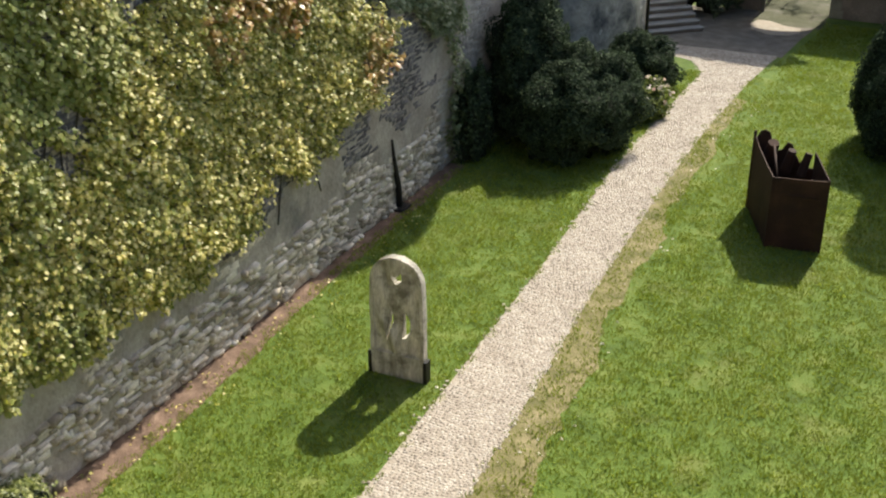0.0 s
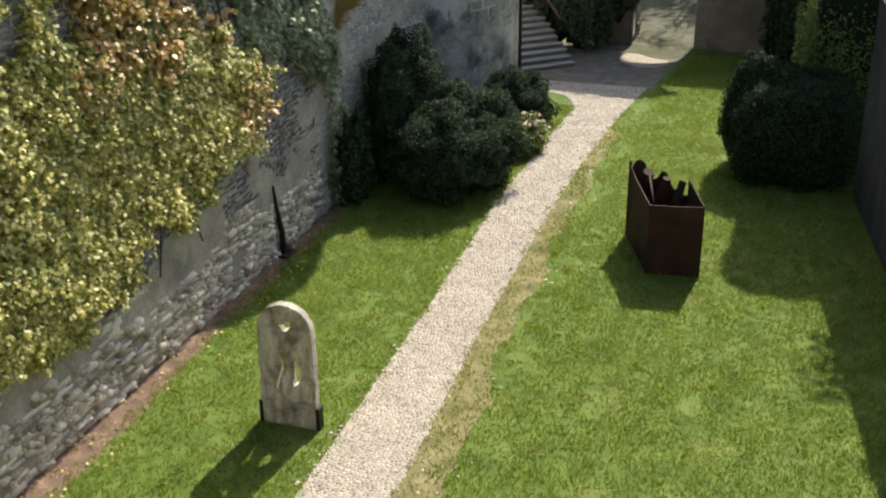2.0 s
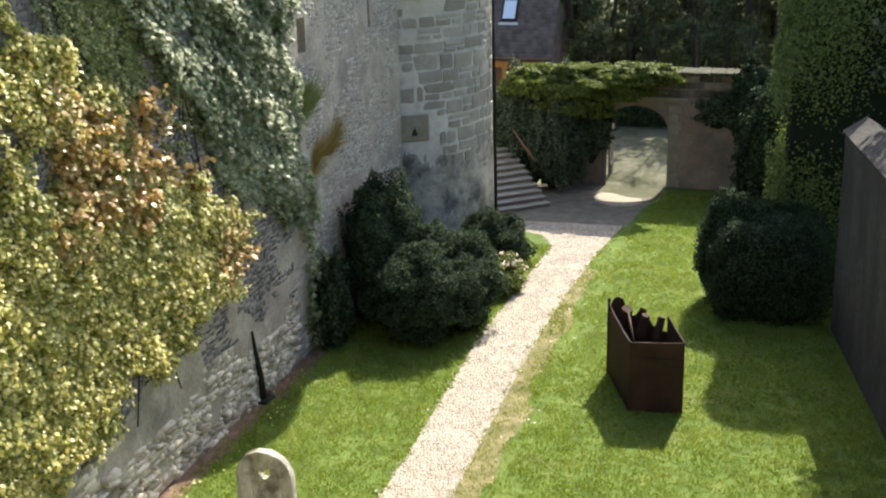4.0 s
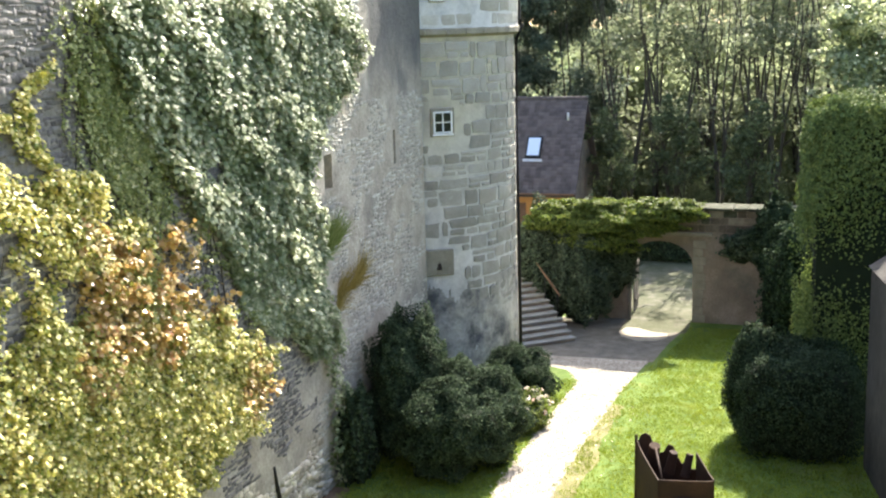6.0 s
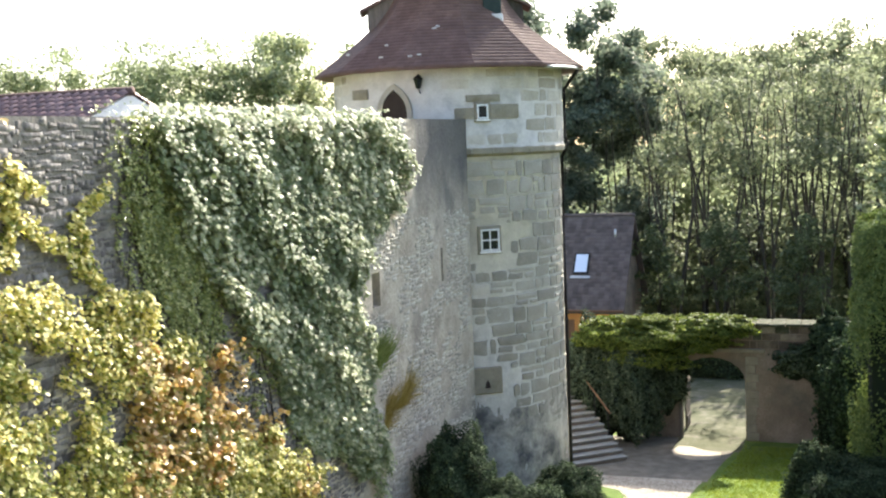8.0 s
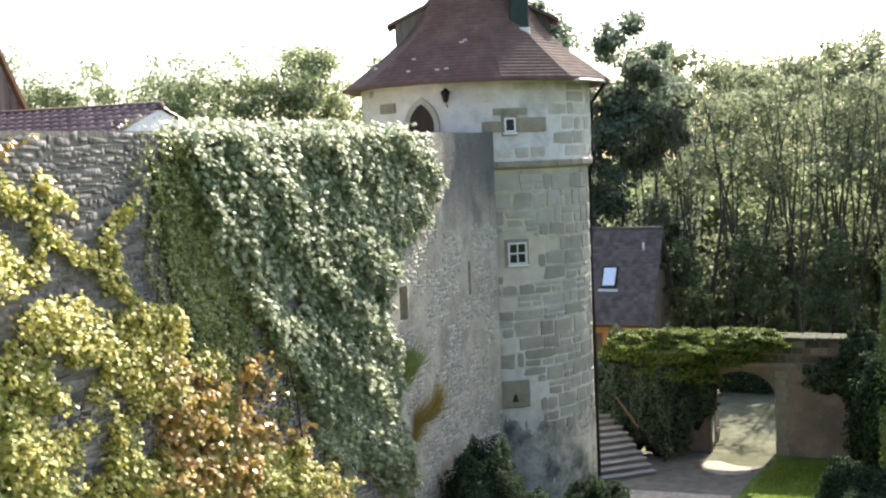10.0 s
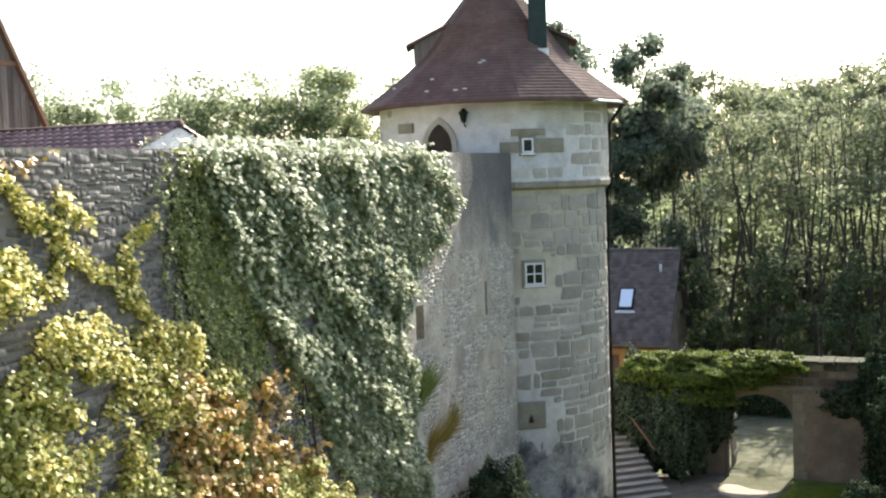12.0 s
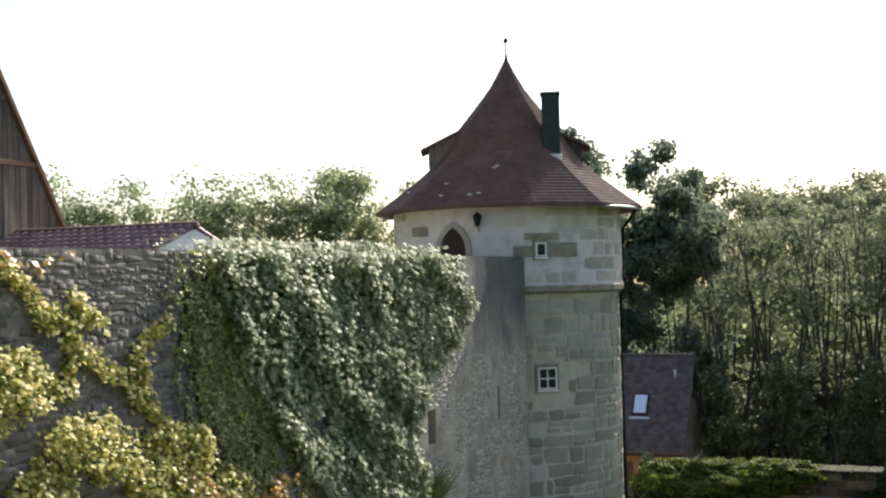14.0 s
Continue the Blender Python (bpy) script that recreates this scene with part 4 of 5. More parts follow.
for s in (-1, 1):
    v, f = [], []
    rowz = 26
    for r in range(rowz):
        t0, t1 = r / rowz, (r + 1) / rowz
        nx = 34
        for c in range(nx):
            xa, xb = -19.3 + c * 8.35 / nx, -19.3 + (c + 0.97) * 8.35 / nx
            o = len(v)
            ya, yb = 54.75 + s * 2.9 * (1 - t0), 54.75 + s * 2.9 * (1 - t1)
            za, zb = 3.1 + 4.05 * t0, 3.1 + 4.05 * t1
            v += [(xa, ya, za + 0.05), (xb, ya, za + 0.05), (xb, yb, zb + 0.015), (xa, yb, zb + 0.015), (xa, ya, za - 0.03), (xb, ya, za - 0.03)]
            f += [(o, o + 1, o + 2, o + 3), (o + 4, o + 5, o + 1, o)]
    bm = bmesh.new()
    q = [bm.verts.new((x, y, z)) for x in (-19.3, -10.95) for y, z in ((54.75, 7.12), (54.75 + s * 2.9, 3.08), (54.75 + s * 2.9, 2.93), (54.75, 6.97))]
    for k in ((0, 1, 2, 3), (4, 5, 6, 7), (0, 1, 5, 4), (1, 2, 6, 5), (2, 3, 7, 6), (3, 0, 4, 7)):
        bm.faces.new([q[i] for i in k])
    ro = part("roof", bm, M_SLATE, house)
    link("slating", mesh_of("slating", v, f, M_SLATE), ro, kind="stuff")
pipe("ridge", [(-19.3, 54.75, 7.16), (-10.95, 54.75, 7.16)], 0.09, M_SLATE, house)
m = Matrix.Translation((-13.15, 53.25, 5.0)) @ pose(0, 0, 0, math.degrees(math.atan2(4.05, 2.9)))
part("skylight_frame", box_bm((-0.36, -0.55, 0.0), (0.36, 0.55, 0.12), 0.01, m=m), M_IRON, house)
part("skylight_pane", box_bm((-0.28, -0.46, 0.1), (0.28, 0.46, 0.14), 0, m=m), M_SKYGLASS, house)
part("skylight_apron", box_bm((-0.45, -0.75, 0.03), (0.45, -0.62, 0.08), 0, m=m), M_ZINC, house)
pipe("vent_pipe", [(-11.75, 54.1, 6.1), (-11.75, 54.1, 6.55)], 0.06, M_ZINC, house)
pipe("eave_gutter", [(-19.2, 51.8, 3.06), (-11.0, 51.8, 3.06)], 0.06, M_VERGE, house)
part("door", box_bm((-14.2, 52.22, 0), (-13.33, 52.28, 2.6), 0.01), M_VERGE, house, "brown wooden door")

# ---- sculptures on the lawn ----
# carved oak panel with a rounded top and pierced openings
bx, by = -7.93, 15.55
cols, rows_n, hw, ht = 46, 104, 0.50, 2.28


def edge_half(z):
    if z < ht - 0.52:
        return hw - 0.035 * max(0.0, z - 1.3)
    t = (z - (ht - 0.52)) / 0.52
    return (hw - 0.016) * math.sqrt(max(0.0, 1 - t ** 2.3))


def pierced(x, z):
    crescent = (x - 0.0) ** 2 / 0.011 + (z - 1.93) ** 2 / 0.019 < 1 and not ((x + 0.02) ** 2 / 0.005 + (z - 2.03) ** 2 / 0.011 < 1)
    slit = abs(x + 0.18 + 0.10 * (1.0 - z) - 0.05 * math.sin((z - 0.7) * 4)) < 0.032 * math.sin(math.pi * min(1, max(0, (z - 0.62) / 0.72))) + 0.001 and 0.62 < z < 1.34
    lens = 0.10 < x < 0.10 + 0.17 * math.sin(math.pi * min(1, max(0, (z - 0.78) / 0.5))) ** 0.7 and 0.78 < z < 1.28
    return crescent or slit or lens


bm = bmesh.new()
front, back = {}, {}
for k in range(rows_n + 1):
    z = ht * k / rows_n
    e = edge_half(min(z, ht - 0.012))
    for i in range(cols + 1):
        x = e * (2 * i / cols - 1)
        wave = math.sin(11 * abs(x) - 5.0 * z + 1.2 * math.sin(2.6 * z))
        carve = 0.042 * wave * math.cos(1.9 * z - 1.2) + 0.02 * noise.noise((x * 4, z * 2.5, 1.0)) + 0.01 * noise.noise((x * 14, z * 5, 3.0))
        rim = e - abs(x)
        carve = carve + 0.035 if rim > 0.07 and z > 0.45 else carve * 0.3
        if abs(z - 1.72) < 0.02 and -0.2 < x < 0.08:
            carve += 0.03
        front[i, k] = bm.verts.new((bx + x, by - 0.07 + carve, z))
        back[i, k] = bm.verts.new((bx + x, by + 0.075, z))
keep = {(i, k) for i in range(cols) for k in range(rows_n) if not pierced(edge_half(ht * (k + 0.5) / rows_n) * (2 * (i + 0.5) / cols - 1), ht * (k + 0.5) / rows_n)}
for i, k in keep:
    bm.faces.new([front[i, k], front[i + 1, k], front[i + 1, k + 1], front[i, k + 1]])
    bm.faces.new([back[i, k], back[i, k + 1], back[i + 1, k + 1], back[i + 1, k]])
    for (di, dk), (p, q) in {(-1, 0): ((i, k), (i, k + 1)), (1, 0): ((i + 1, k), (i + 1, k + 1)), (0, -1): ((i, k), (i + 1, k)), (0, 1): ((i, k + 1), (i + 1, k + 1))}.items():
        if (i + di, k + dk) not in keep:
            bm.faces.new([front[p], front[q], back[q], back[p]])
for v in [v for v in bm.verts if not v.link_faces]:
    bm.verts.remove(v)
tagged(part("carved_panel", bm, M_OAK, None), "upright weathered oak panel with a rounded top and pierced openings", "sculpture")
for s in (-1, 1):
    x = bx + s * 0.52
    tagged(part("steel_shoe", box_bm((x - 0.035, by - 0.09, 0), (x + 0.035, by + 0.09, 0.42), 0.01), M_IRON, None), "dark steel bracket holding the oak panel", "bracket", "panel brackets")

# folded rusty steel box
rust = thing("rusty_steel_sculpture", "open box of folded rusted steel plates with a jagged top", "sculpture", at=(-3.0, 24.2, 0))
PL, PM, PR, PB = Vector((-3.95, 25.15, 0)), Vector((-3.2, 23.25, 0)), Vector((-2.1, 23.4, 0)), Vector((-2.6, 24.75, 0))


def plate(name, a, b, tops, label=""):
    bm = bmesh.new()
    u = (b - a).normalized()
    n = Vector((-u.y, u.x, 0)) * 0.012
    k = len(tops) - 1
    for sgn in (1, -1):
        prev = None
        for i, t in enumerate(tops):
            p = a.lerp(b, i / k) + n * sgn
            cur = (bm.verts.new(p), bm.verts.new(p + Vector((0, 0, t))))
            if prev:
                bm.faces.new([prev[0], cur[0], cur[1], prev[1]])
            prev = cur
    vs = list(bm.verts)
    half = len(vs) // 2
    for i in range(k):
        bm.faces.new([vs[2 * i + 1], vs[2 * i + 3], vs[half + 2 * i + 3], vs[half + 2 * i + 1]])
    for i in (0, k):
        bm.faces.new([vs[2 * i], vs[2 * i + 1], vs[half + 2 * i + 1], vs[half + 2 * i]])
    return part(name, bm, M_RUST, rust, label)


plate("side_plate", PL, PM, [1.72, 1.62, 1.6, 1.58, 1.58])
plate("front_plate", PM, PR, [1.58, 1.58, 1.58, 1.59, 1.6])
plate("side_plate", PR, PB, [1.62, 1.62, 1.64, 1.66, 1.68])
plate("back_plate", PB, PL, [1.30, 1.28, 1.5, 1.35, 1.5, 1.72, 1.74, 1.55, 1.5, 1.62, 1.86, 1.9, 1.84, 1.6])
part("corner_post", box_bm((-3.99, 25.12, 0), (-3.93, 25.18, 1.82), 0.006), M_RUST, rust)
part("front_flange", box_bm((-3.0, 23.2, 1.2), (-2.25, 23.23, 1.24), 0.0, m=Matrix.Translation((0, 0.06, 0))), M_RUST, rust)
for i, (x, y, r) in enumerate(((-3.55, 24.9, 0.16), (-3.1, 24.5, 0.12), (-2.75, 24.4, 0.1))):
    bm = bmesh.new()
    bmesh.ops.create_cone(bm, cap_ends=True, segments=12, radius1=r, radius2=r * 0.75, depth=0.5, matrix=Matrix.Translation((x, y, 1.5)) @ pose(0, 0, 0, 20 - 15 * i, 12, 0))
    part("scrap_piece", bm, M_RUST, rust)
pipe("bar", [(-3.45, 24.6, 1.75), (-3.15, 23.4, 1.55)], 0.025, M_RUST, rust)

iron = thing("iron_post", "dark rusted iron post standing against the wall", "post", at=(WALL_X + 0.1, 21.75, 0))
v, f = tube([(WALL_X + 0.1, 21.85, 0.0), (WALL_X + 0.09, 21.8, 0.6), (WALL_X + 0.07, 21.7, 1.1), (WALL_X + 0.05, 21.62, 1.7)], [0.075, 0.07, 0.05, 0.025], 8)
link("shaft", mesh_of("shaft", v, f, M_IRON), iron)
part("foot_plate", box_bm((WALL_X + 0.01, 21.6, 0), (WALL_X + 0.3, 22.05, 0.06), 0.01), M_IRON, iron)


# ---- plants ----
def bush(name, label, centre, radii, leaves, size, material, seed, lump=0.22, flat=1.0, kind="", category="bush", parts=True, up=0.2, spread=0.7):
    """A shrub: a near-black core for its inner shade and a lumpy coat of single leaves, open at the edges."""
    rng = np.random.default_rng(seed)
    c, r = np.array(centre), np.array(radii)
    d = rng.normal(0, 1, (leaves, 3))
    d /= np.linalg.norm(d, axis=1)[:, None]
    d[:, 2] = np.where(d[:, 2] < -0.75, -d[:, 2], d[:, 2])
    if flat != 1.0:
        d = np.sign(d) * np.abs(d) ** flat
        d /= np.max(np.abs(d), axis=1)[:, None] ** 0.55
    lumps = np.array([noise.noise((p[0] * 2.3 + seed, p[1] * 2.3, p[2] * 2.3)) + 0.5 * noise.noise((p[0] * 5.5, p[1] * 5.5 + seed, p[2] * 5.5)) for p in d])
    s = (1 + lump * lumps) * (1 - 0.16 * rng.random(leaves) ** 2) + 0.04 / max(radii) * rng.normal(0, 1, leaves)
    pts = c + d * s[:, None] * r
    keep = pts[:, 2] > 0.02
    pts, dd = pts[keep], d[keep] / r
    dd /= np.linalg.norm(dd, axis=1)[:, None]
    dd[:, 2] += up
    t = thing(name, label, category, kind=kind, at=(centre[0], centre[1], 0))
    bm = bmesh.new()
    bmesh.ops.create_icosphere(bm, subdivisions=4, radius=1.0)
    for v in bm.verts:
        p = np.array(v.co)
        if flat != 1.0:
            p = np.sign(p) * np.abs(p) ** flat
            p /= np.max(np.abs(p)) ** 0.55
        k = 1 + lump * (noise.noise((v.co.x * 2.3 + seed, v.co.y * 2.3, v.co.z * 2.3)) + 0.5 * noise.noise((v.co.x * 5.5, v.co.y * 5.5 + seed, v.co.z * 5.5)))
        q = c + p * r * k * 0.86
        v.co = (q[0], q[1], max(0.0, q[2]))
    part("shade_core", bm, M_CORE, t)
    v, f = leaf_arrays(pts, dd, size, rng, spread)
    link("leaves", mesh_of("leaves", v, f, material), t)
    return t


bush("yew_bush", "large dark clipped yew bush beside the path", (-8.85, 27.4, 0.95), (1.55, 2.3, 1.35), 60000, 0.062, L_YEW, 3, 0.34, spread=0.6)
bush("yew_bush", "tall dark yew growing against the wall", (-10.2, 27.7, 1.6), (0.95, 1.6, 2.0), 34000, 0.062, L_YEW, 4, 0.35, spread=0.5)
bush("yew_bush", "small rounded dark shrub near the tower foot", (-8.55, 32.4, 0.6), (1.0, 1.1, 0.85), 22000, 0.058, L_YEW, 5, 0.34, spread=0.6)
bush("rose_bush", "low rose bush with pale pink and white flowers", (-7.8, 30.2, 0.35), (0.65, 0.95, 0.5), 5000, 0.07, L_HEDGE, 6, 0.4)
rb = thing("rose_flowers", "pale pink and white rose blossoms", "flowers", kind="stuff", at=(-7.75, 30.3, 0.3))
rr = np.random.default_rng(2)
d = rr.normal(0, 1, (30, 3))
d[:, 2] = abs(d[:, 2])
d /= np.linalg.norm(d, axis=1)[:, None]
pts = np.repeat(np.array((-7.8, 30.2, 0.38)) + d * np.array((0.7, 1.0, 0.55)), 6, 0) + rr.normal(0, 0.035, (180, 3))
v, f = leaf_arrays(pts, np.repeat(d, 6, 0), 0.1, rr, 0.8, slim=1.0)
link("petals", mesh_of("petals", v, f, L_ROSE), rb)
bush("wall_shrub", "leafy climber and shrub at the wall's foot", (-10.75, 25.4, 0.9), (0.4, 0.7, 1.3), 4500, 0.09, L_YEW, 8, 0.4)
bush("clipped_yew", "broad dark clipped yew in deep shade", (-0.65, 30.5, 1.05), (1.55, 1.6, 1.5), 44000, 0.062, L_YEW, 9, 0.16, 0.9, spread=0.5)
bush("yew_shrub", "upright grey-green yew shrub beside the clipped one", (-1.75, 30.7, 1.45), (0.78, 0.85, 1.6), 16000, 0.065, L_YEW, 19, 0.25, spread=0.6)
bush("hedge_shrub", "spreading bright green shrub over the gate wall", (-7.6, 41.7, 3.8), (2.4, 1.35, 0.62), 44000, 0.085, L_HEDGE, 10, 0.5, up=0.4)
bush("wall_ivy", "dark ivy hanging over the gate wall", (-1.75, 41.95, 3.0), (0.85, 0.6, 1.5), 9000, 0.12, L_YEW, 17, 0.4)
bush("wall_ivy", "dark ivy trailing down the pinkish gate wall", (-2.65, 42.1, 2.85), (0.95, 0.28, 0.6), 5000, 0.1, L_LAUREL, 71, 0.5)
bush("wall_ivy", "dark ivy heaped beside the gate wall", (-1.2, 40.6, 1.6), (1.0, 1.2, 2.4), 9000, 0.12, L_YEW, 18, 0.4)
bush("laurel", "dark evergreen shrub beside the stone steps", (-8.55, 41.3, 2.0), (1.15, 0.95, 2.0), 26000, 0.085, L_LAUREL, 11, 0.5)
bush("laurel", "dark evergreen shrub behind the stair rail", (-9.7, 41.5, 2.0), (1.5, 1.0, 2.0), 26000, 0.085, L_LAUREL, 12, 0.5)
bush("hedge_shrub", "smaller green shrub beside the larger one", (-9.2, 41.1, 3.9), (1.1, 0.9, 0.55), 8000, 0.11, L_HEDGE, 61, 0.4, up=0.4)
bush("hedge_shrub", "low branch of green leaves over the gate arch", (-5.7, 41.3, 4.15), (1.3, 0.8, 0.42), 7000, 0.11, L_HEDGE, 62, 0.45, up=0.4)
bush("hedge_shrub", "drooping green shrub beside the gate", (-8.0, 41.1, 3.15), (1.5, 0.6, 0.5), 9000, 0.11, L_HEDGE, 63, 0.5, up=0.4)
bush("wall_ivy", "dark evergreen foliage hanging beside the gate arch", (-7.5, 41.95, 2.15), (0.85, 0.35, 1.15), 10000, 0.085, L_LAUREL, 72, 0.5)
bush("far_hedge", "dark shaded hedge beyond the gateway", (-7.2, 53.4, 0.9), (3.0, 1.0, 1.45), 16000, 0.1, L_YEW, 73, 0.3, category="hedge")
bush("ivy_tower", "tall mass of dark ivy over an old wall", (2.15, 34.0, 4.2), (3.0, 1.7, 4.45), 130000, 0.085, L_IVY_DARK, 13, 0.12, 0.42, up=0.3, spread=0.45)
bush("wall_top_shrub", "leafy shrub growing over the garden wall", (2.75, 23.5, 5.5), (0.7, 1.5, 0.75), 5000, 0.11, L_HEDGE, 14, 0.4)
bush("wall_top_shrub", "leafy shrub growing over the garden wall", (3.1, 20.2, 5.6), (0.9, 1.2, 0.9), 5000, 0.11, L_HEDGE, 15, 0.4)
bush("corner_shrub", "small pale green shrub at the wall's foot", (-10.85, 9.3, 0.3), (0.5, 0.8, 0.6), 4500, 0.07, L_LIME, 16, 0.4)


# climbers on the west wall
def climber(name, label, outline, count, size, material, seed, gaps=0.0, gap_scale=0.6, depth=0.22, spread=0.5, rise=1.05, edge=0.5, lean=-0.1, thin=None, slim=1.0, clear=None, droop=0.0, tuft=1.0, per=11, strand=0.0):
    rng = np.random.default_rng(seed)
    ys, zs = [p[0] for p in outline], [p[1] for p in outline]
    y = rng.uniform(min(ys) - 0.4, max(ys) + 0.4, count)
    z = rng.uniform(min(zs) - 0.4, max(zs) + 0.3, count)
    wob = edge * field(y, z, 1.1, seed * 3.1)
    ok = inside(outline, y + wob, z + edge * field(y, z, 1.3, seed * 5.7))
    y, z = y[ok], z[ok]
    g = field(y, z, gap_scale, seed * 1.3) + 0.6 * field(y, z, gap_scale * 3.1, seed * 2.3)
    if strand:
        g = g + 0.45 * field(0.54 * y + 0.84 * z, 0.2 * (0.84 * y - 0.54 * z), 1.5, seed * 0.7)
    if thin:
        g = g - np.clip((z - thin[0]) / (thin[1] - thin[0]), 0, 1) * thin[2]
    ok = g > gaps - rng.random(len(y)) * 0.25
    y, z, g = y[ok], z[ok], g[ok]
    if clear:
        ok = ~((y > clear[0]) & (y < clear[1]) & (z > clear[2]) & (z < clear[3]))
        y, z, g = y[ok], z[ok], g[ok]
    # most leaves gather in small tufts, the rest lie close to the wall
    hubs = rng.permutation(len(y))[:max(4, len(y) // per)]
    hy, hz = y[hubs], z[hubs]
    hx = depth * np.clip(0.55 + 0.4 * field(hy, hz, 1.7, 3.0) + 0.3 * rng.normal(0, 1, len(hubs)), 0.1, 1.4)
    if strand:
        ridge = field(0.54 * hy + 0.84 * hz, 0.2 * (0.84 * hy - 0.54 * hz), 1.5, seed * 0.7) + 0.5 * field(hy, 0.25 * hz, 2.6, seed * 0.4)
        hx = np.maximum(0.03, hx + strand * ridge)
    own = rng.integers(0, len(hubs), int(len(y) * 0.82))
    d = rng.normal(0, 1, (len(own), 3)) + np.array((0.5, 0, 0.25))
    d /= np.linalg.norm(d, axis=1)[:, None]
    ball = size * tuft * rng.uniform(0.7, 1.1, len(own))[:, None] * d
    low = rng.random(len(y)) < 0.22
    x = np.concatenate([WALL_X + 0.03 + 0.05 * rng.random(low.sum()), WALL_X + 0.04 + np.abs(hx[own] + ball[:, 0])])
    y, z = np.concatenate([y[low], hy[own] + ball[:, 1]]), np.concatenate([z[low], hz[own] + ball[:, 2]])
    facing = np.concatenate([np.zeros((low.sum(), 3)), 0.45 * d])
    z = np.minimum(z, WALL_H + 0.18 + 0.08 * rng.random(len(z)))
    top = z > WALL_H
    x = np.where(top, x - rng.random(len(x)) * 0.7, x)
    some = ~top | (rng.random(len(x)) < 0.5)
    x, y, z = x[some], y[some], z[some]
    nrm = np.array([1.0, lean, rise]) * 0.8 + facing[some]
    t = thing(name, label, "climber", at=(WALL_X, 18, 0))
    v, f = leaf_arrays(np.stack([x, y, z], 1), nrm, size, rng, spread, droop=droop, slim=slim)
    link("leaves", mesh_of("leaves", v, f, material), t)
    return t


def stems(parent, lines, radius, material):
    for line in lines:
        v, f = tube([(WALL_X + 0.03, y, z) for y, z in line], [radius * (1 - 0.6 * i / len(line)) for i in range(len(line))], 5)
        link("stem", mesh_of("stem", v, f, material), parent)


vine = climber("autumn_vine", "yellow-green autumn vine covering the lower castle wall",
               [(5, 1.9), (9.8, 2.0), (13.8, 1.9), (17.2, 2.3), (20.3, 2.8), (21.7, 3.6), (21.6, 4.3), (20.0, 5.3), (18.6, 5.9), (17.4, 6.9), (16.4, 8.0), (15.4, 8.7), (14.2, 9.3), (13.2, 9.6), (12.0, 9.8), (10.5, 10.3), (5, 10.6)],
               220000, 0.074, L_YELLOW, 21, gaps=-0.4, gap_scale=0.75, depth=0.25, edge=0.7, thin=(6.0, 10.0, 0.6), droop=0.9, tuft=0.95, per=5, spread=0.36, strand=0.14)


def shoots(name, label, lines, per_metre, width, size, material, seed, lift=0.12, stem=0.012):
    """Vine shoots along lines on the wall: a stem with leaves clustered round it."""
    rng = np.random.default_rng(seed)
    t = thing(name, label, "climber", at=(WALL_X, lines[0][0][0], 0))
    pts = []
    for line in lines:
        a = np.array(line, float)
        for p, q in zip(a, a[1:]):
            k = max(2, int(np.linalg.norm(q - p) * per_metre))
            u = rng.random(k)[:, None]
            c = p + (q - p) * u + 0.6 * width * np.round(rng.normal(0, 1, (k, 2)), 0)
            c = c + rng.normal(0, width * 0.55, (k, 2))
            pts.append(np.stack([WALL_X + 0.03 + lift * rng.random(k), c[:, 0], np.minimum(c[:, 1], WALL_H + 0.12)], 1))
        v, f = tube([(WALL_X + 0.02, y, z) for y, z in line], [stem * (1 - 0.5 * i / len(line)) for i in range(len(line))], 5)
        link("stem", mesh_of("stem", v, f, M_BARK), t)
    pts = np.concatenate(pts)
    v, f = leaf_arrays(pts, np.tile(np.array([0.9, -0.1, 0.95]), (len(pts), 1)), size, rng, 0.5, droop=0.8, slim=0.95)
    link("leaves", mesh_of("leaves", v, f, material), t)
    return t


shoots("autumn_vine", "yellow vine shoots reaching up the bare wall",
       [[(11.6, 11.3), (12.13, 10.96), (12.26, 10.73), (12.35, 10.55), (12.66, 10.45)], [(13.03, 10.9), (13.13, 10.74), (13.0, 10.36), (12.92, 10.15), (12.9, 9.6)],
        [(13.18, 10.62), (13.4, 10.55), (13.64, 10.47)], [(12.41, 10.65), (12.65, 10.6), (12.95, 10.45)], [(12.92, 10.2), (13.48, 9.93), (13.7, 9.72), (14.07, 9.68)],
        [(15.15, 10.45), (14.85, 10.25), (14.43, 10.11), (14.29, 9.95), (14.5, 9.75), (14.6, 9.3)], [(12.0, 10.15), (12.45, 9.8), (12.9, 9.5)], [(14.07, 9.7), (14.4, 9.3), (15.0, 8.9)]],
       230, 0.09, 0.092, L_YELLOW, 22)
climber("autumn_vine", "orange-red autumn leaves within the vine", [(15.0, 6.4), (15.3, 8.0), (16.4, 7.7), (17.6, 6.6), (18.2, 5.4), (16.6, 5.2), (15.0, 5.4)], 9500, 0.1, L_RED, 23, gaps=-0.15, depth=0.34, droop=0.9, tuft=0.8, per=6)
climber("autumn_vine", "orange-red autumn leaves at the vine's edge", [(17.4, 7.4), (18.5, 7.4), (20.0, 6.0), (19.6, 5.2), (18.0, 6.0)], 4200, 0.1, L_RED, 24, gaps=-0.05, depth=0.32, droop=0.9, tuft=0.8, per=6)
climber("autumn_vine", "orange-red autumn leaves at the vine's edge", [(19.6, 3.0), (21.9, 3.4), (22.0, 4.4), (20.6, 4.6)], 3000, 0.1, L_RED, 25, gaps=0.0, depth=0.32, droop=0.9, tuft=0.8, per=6)
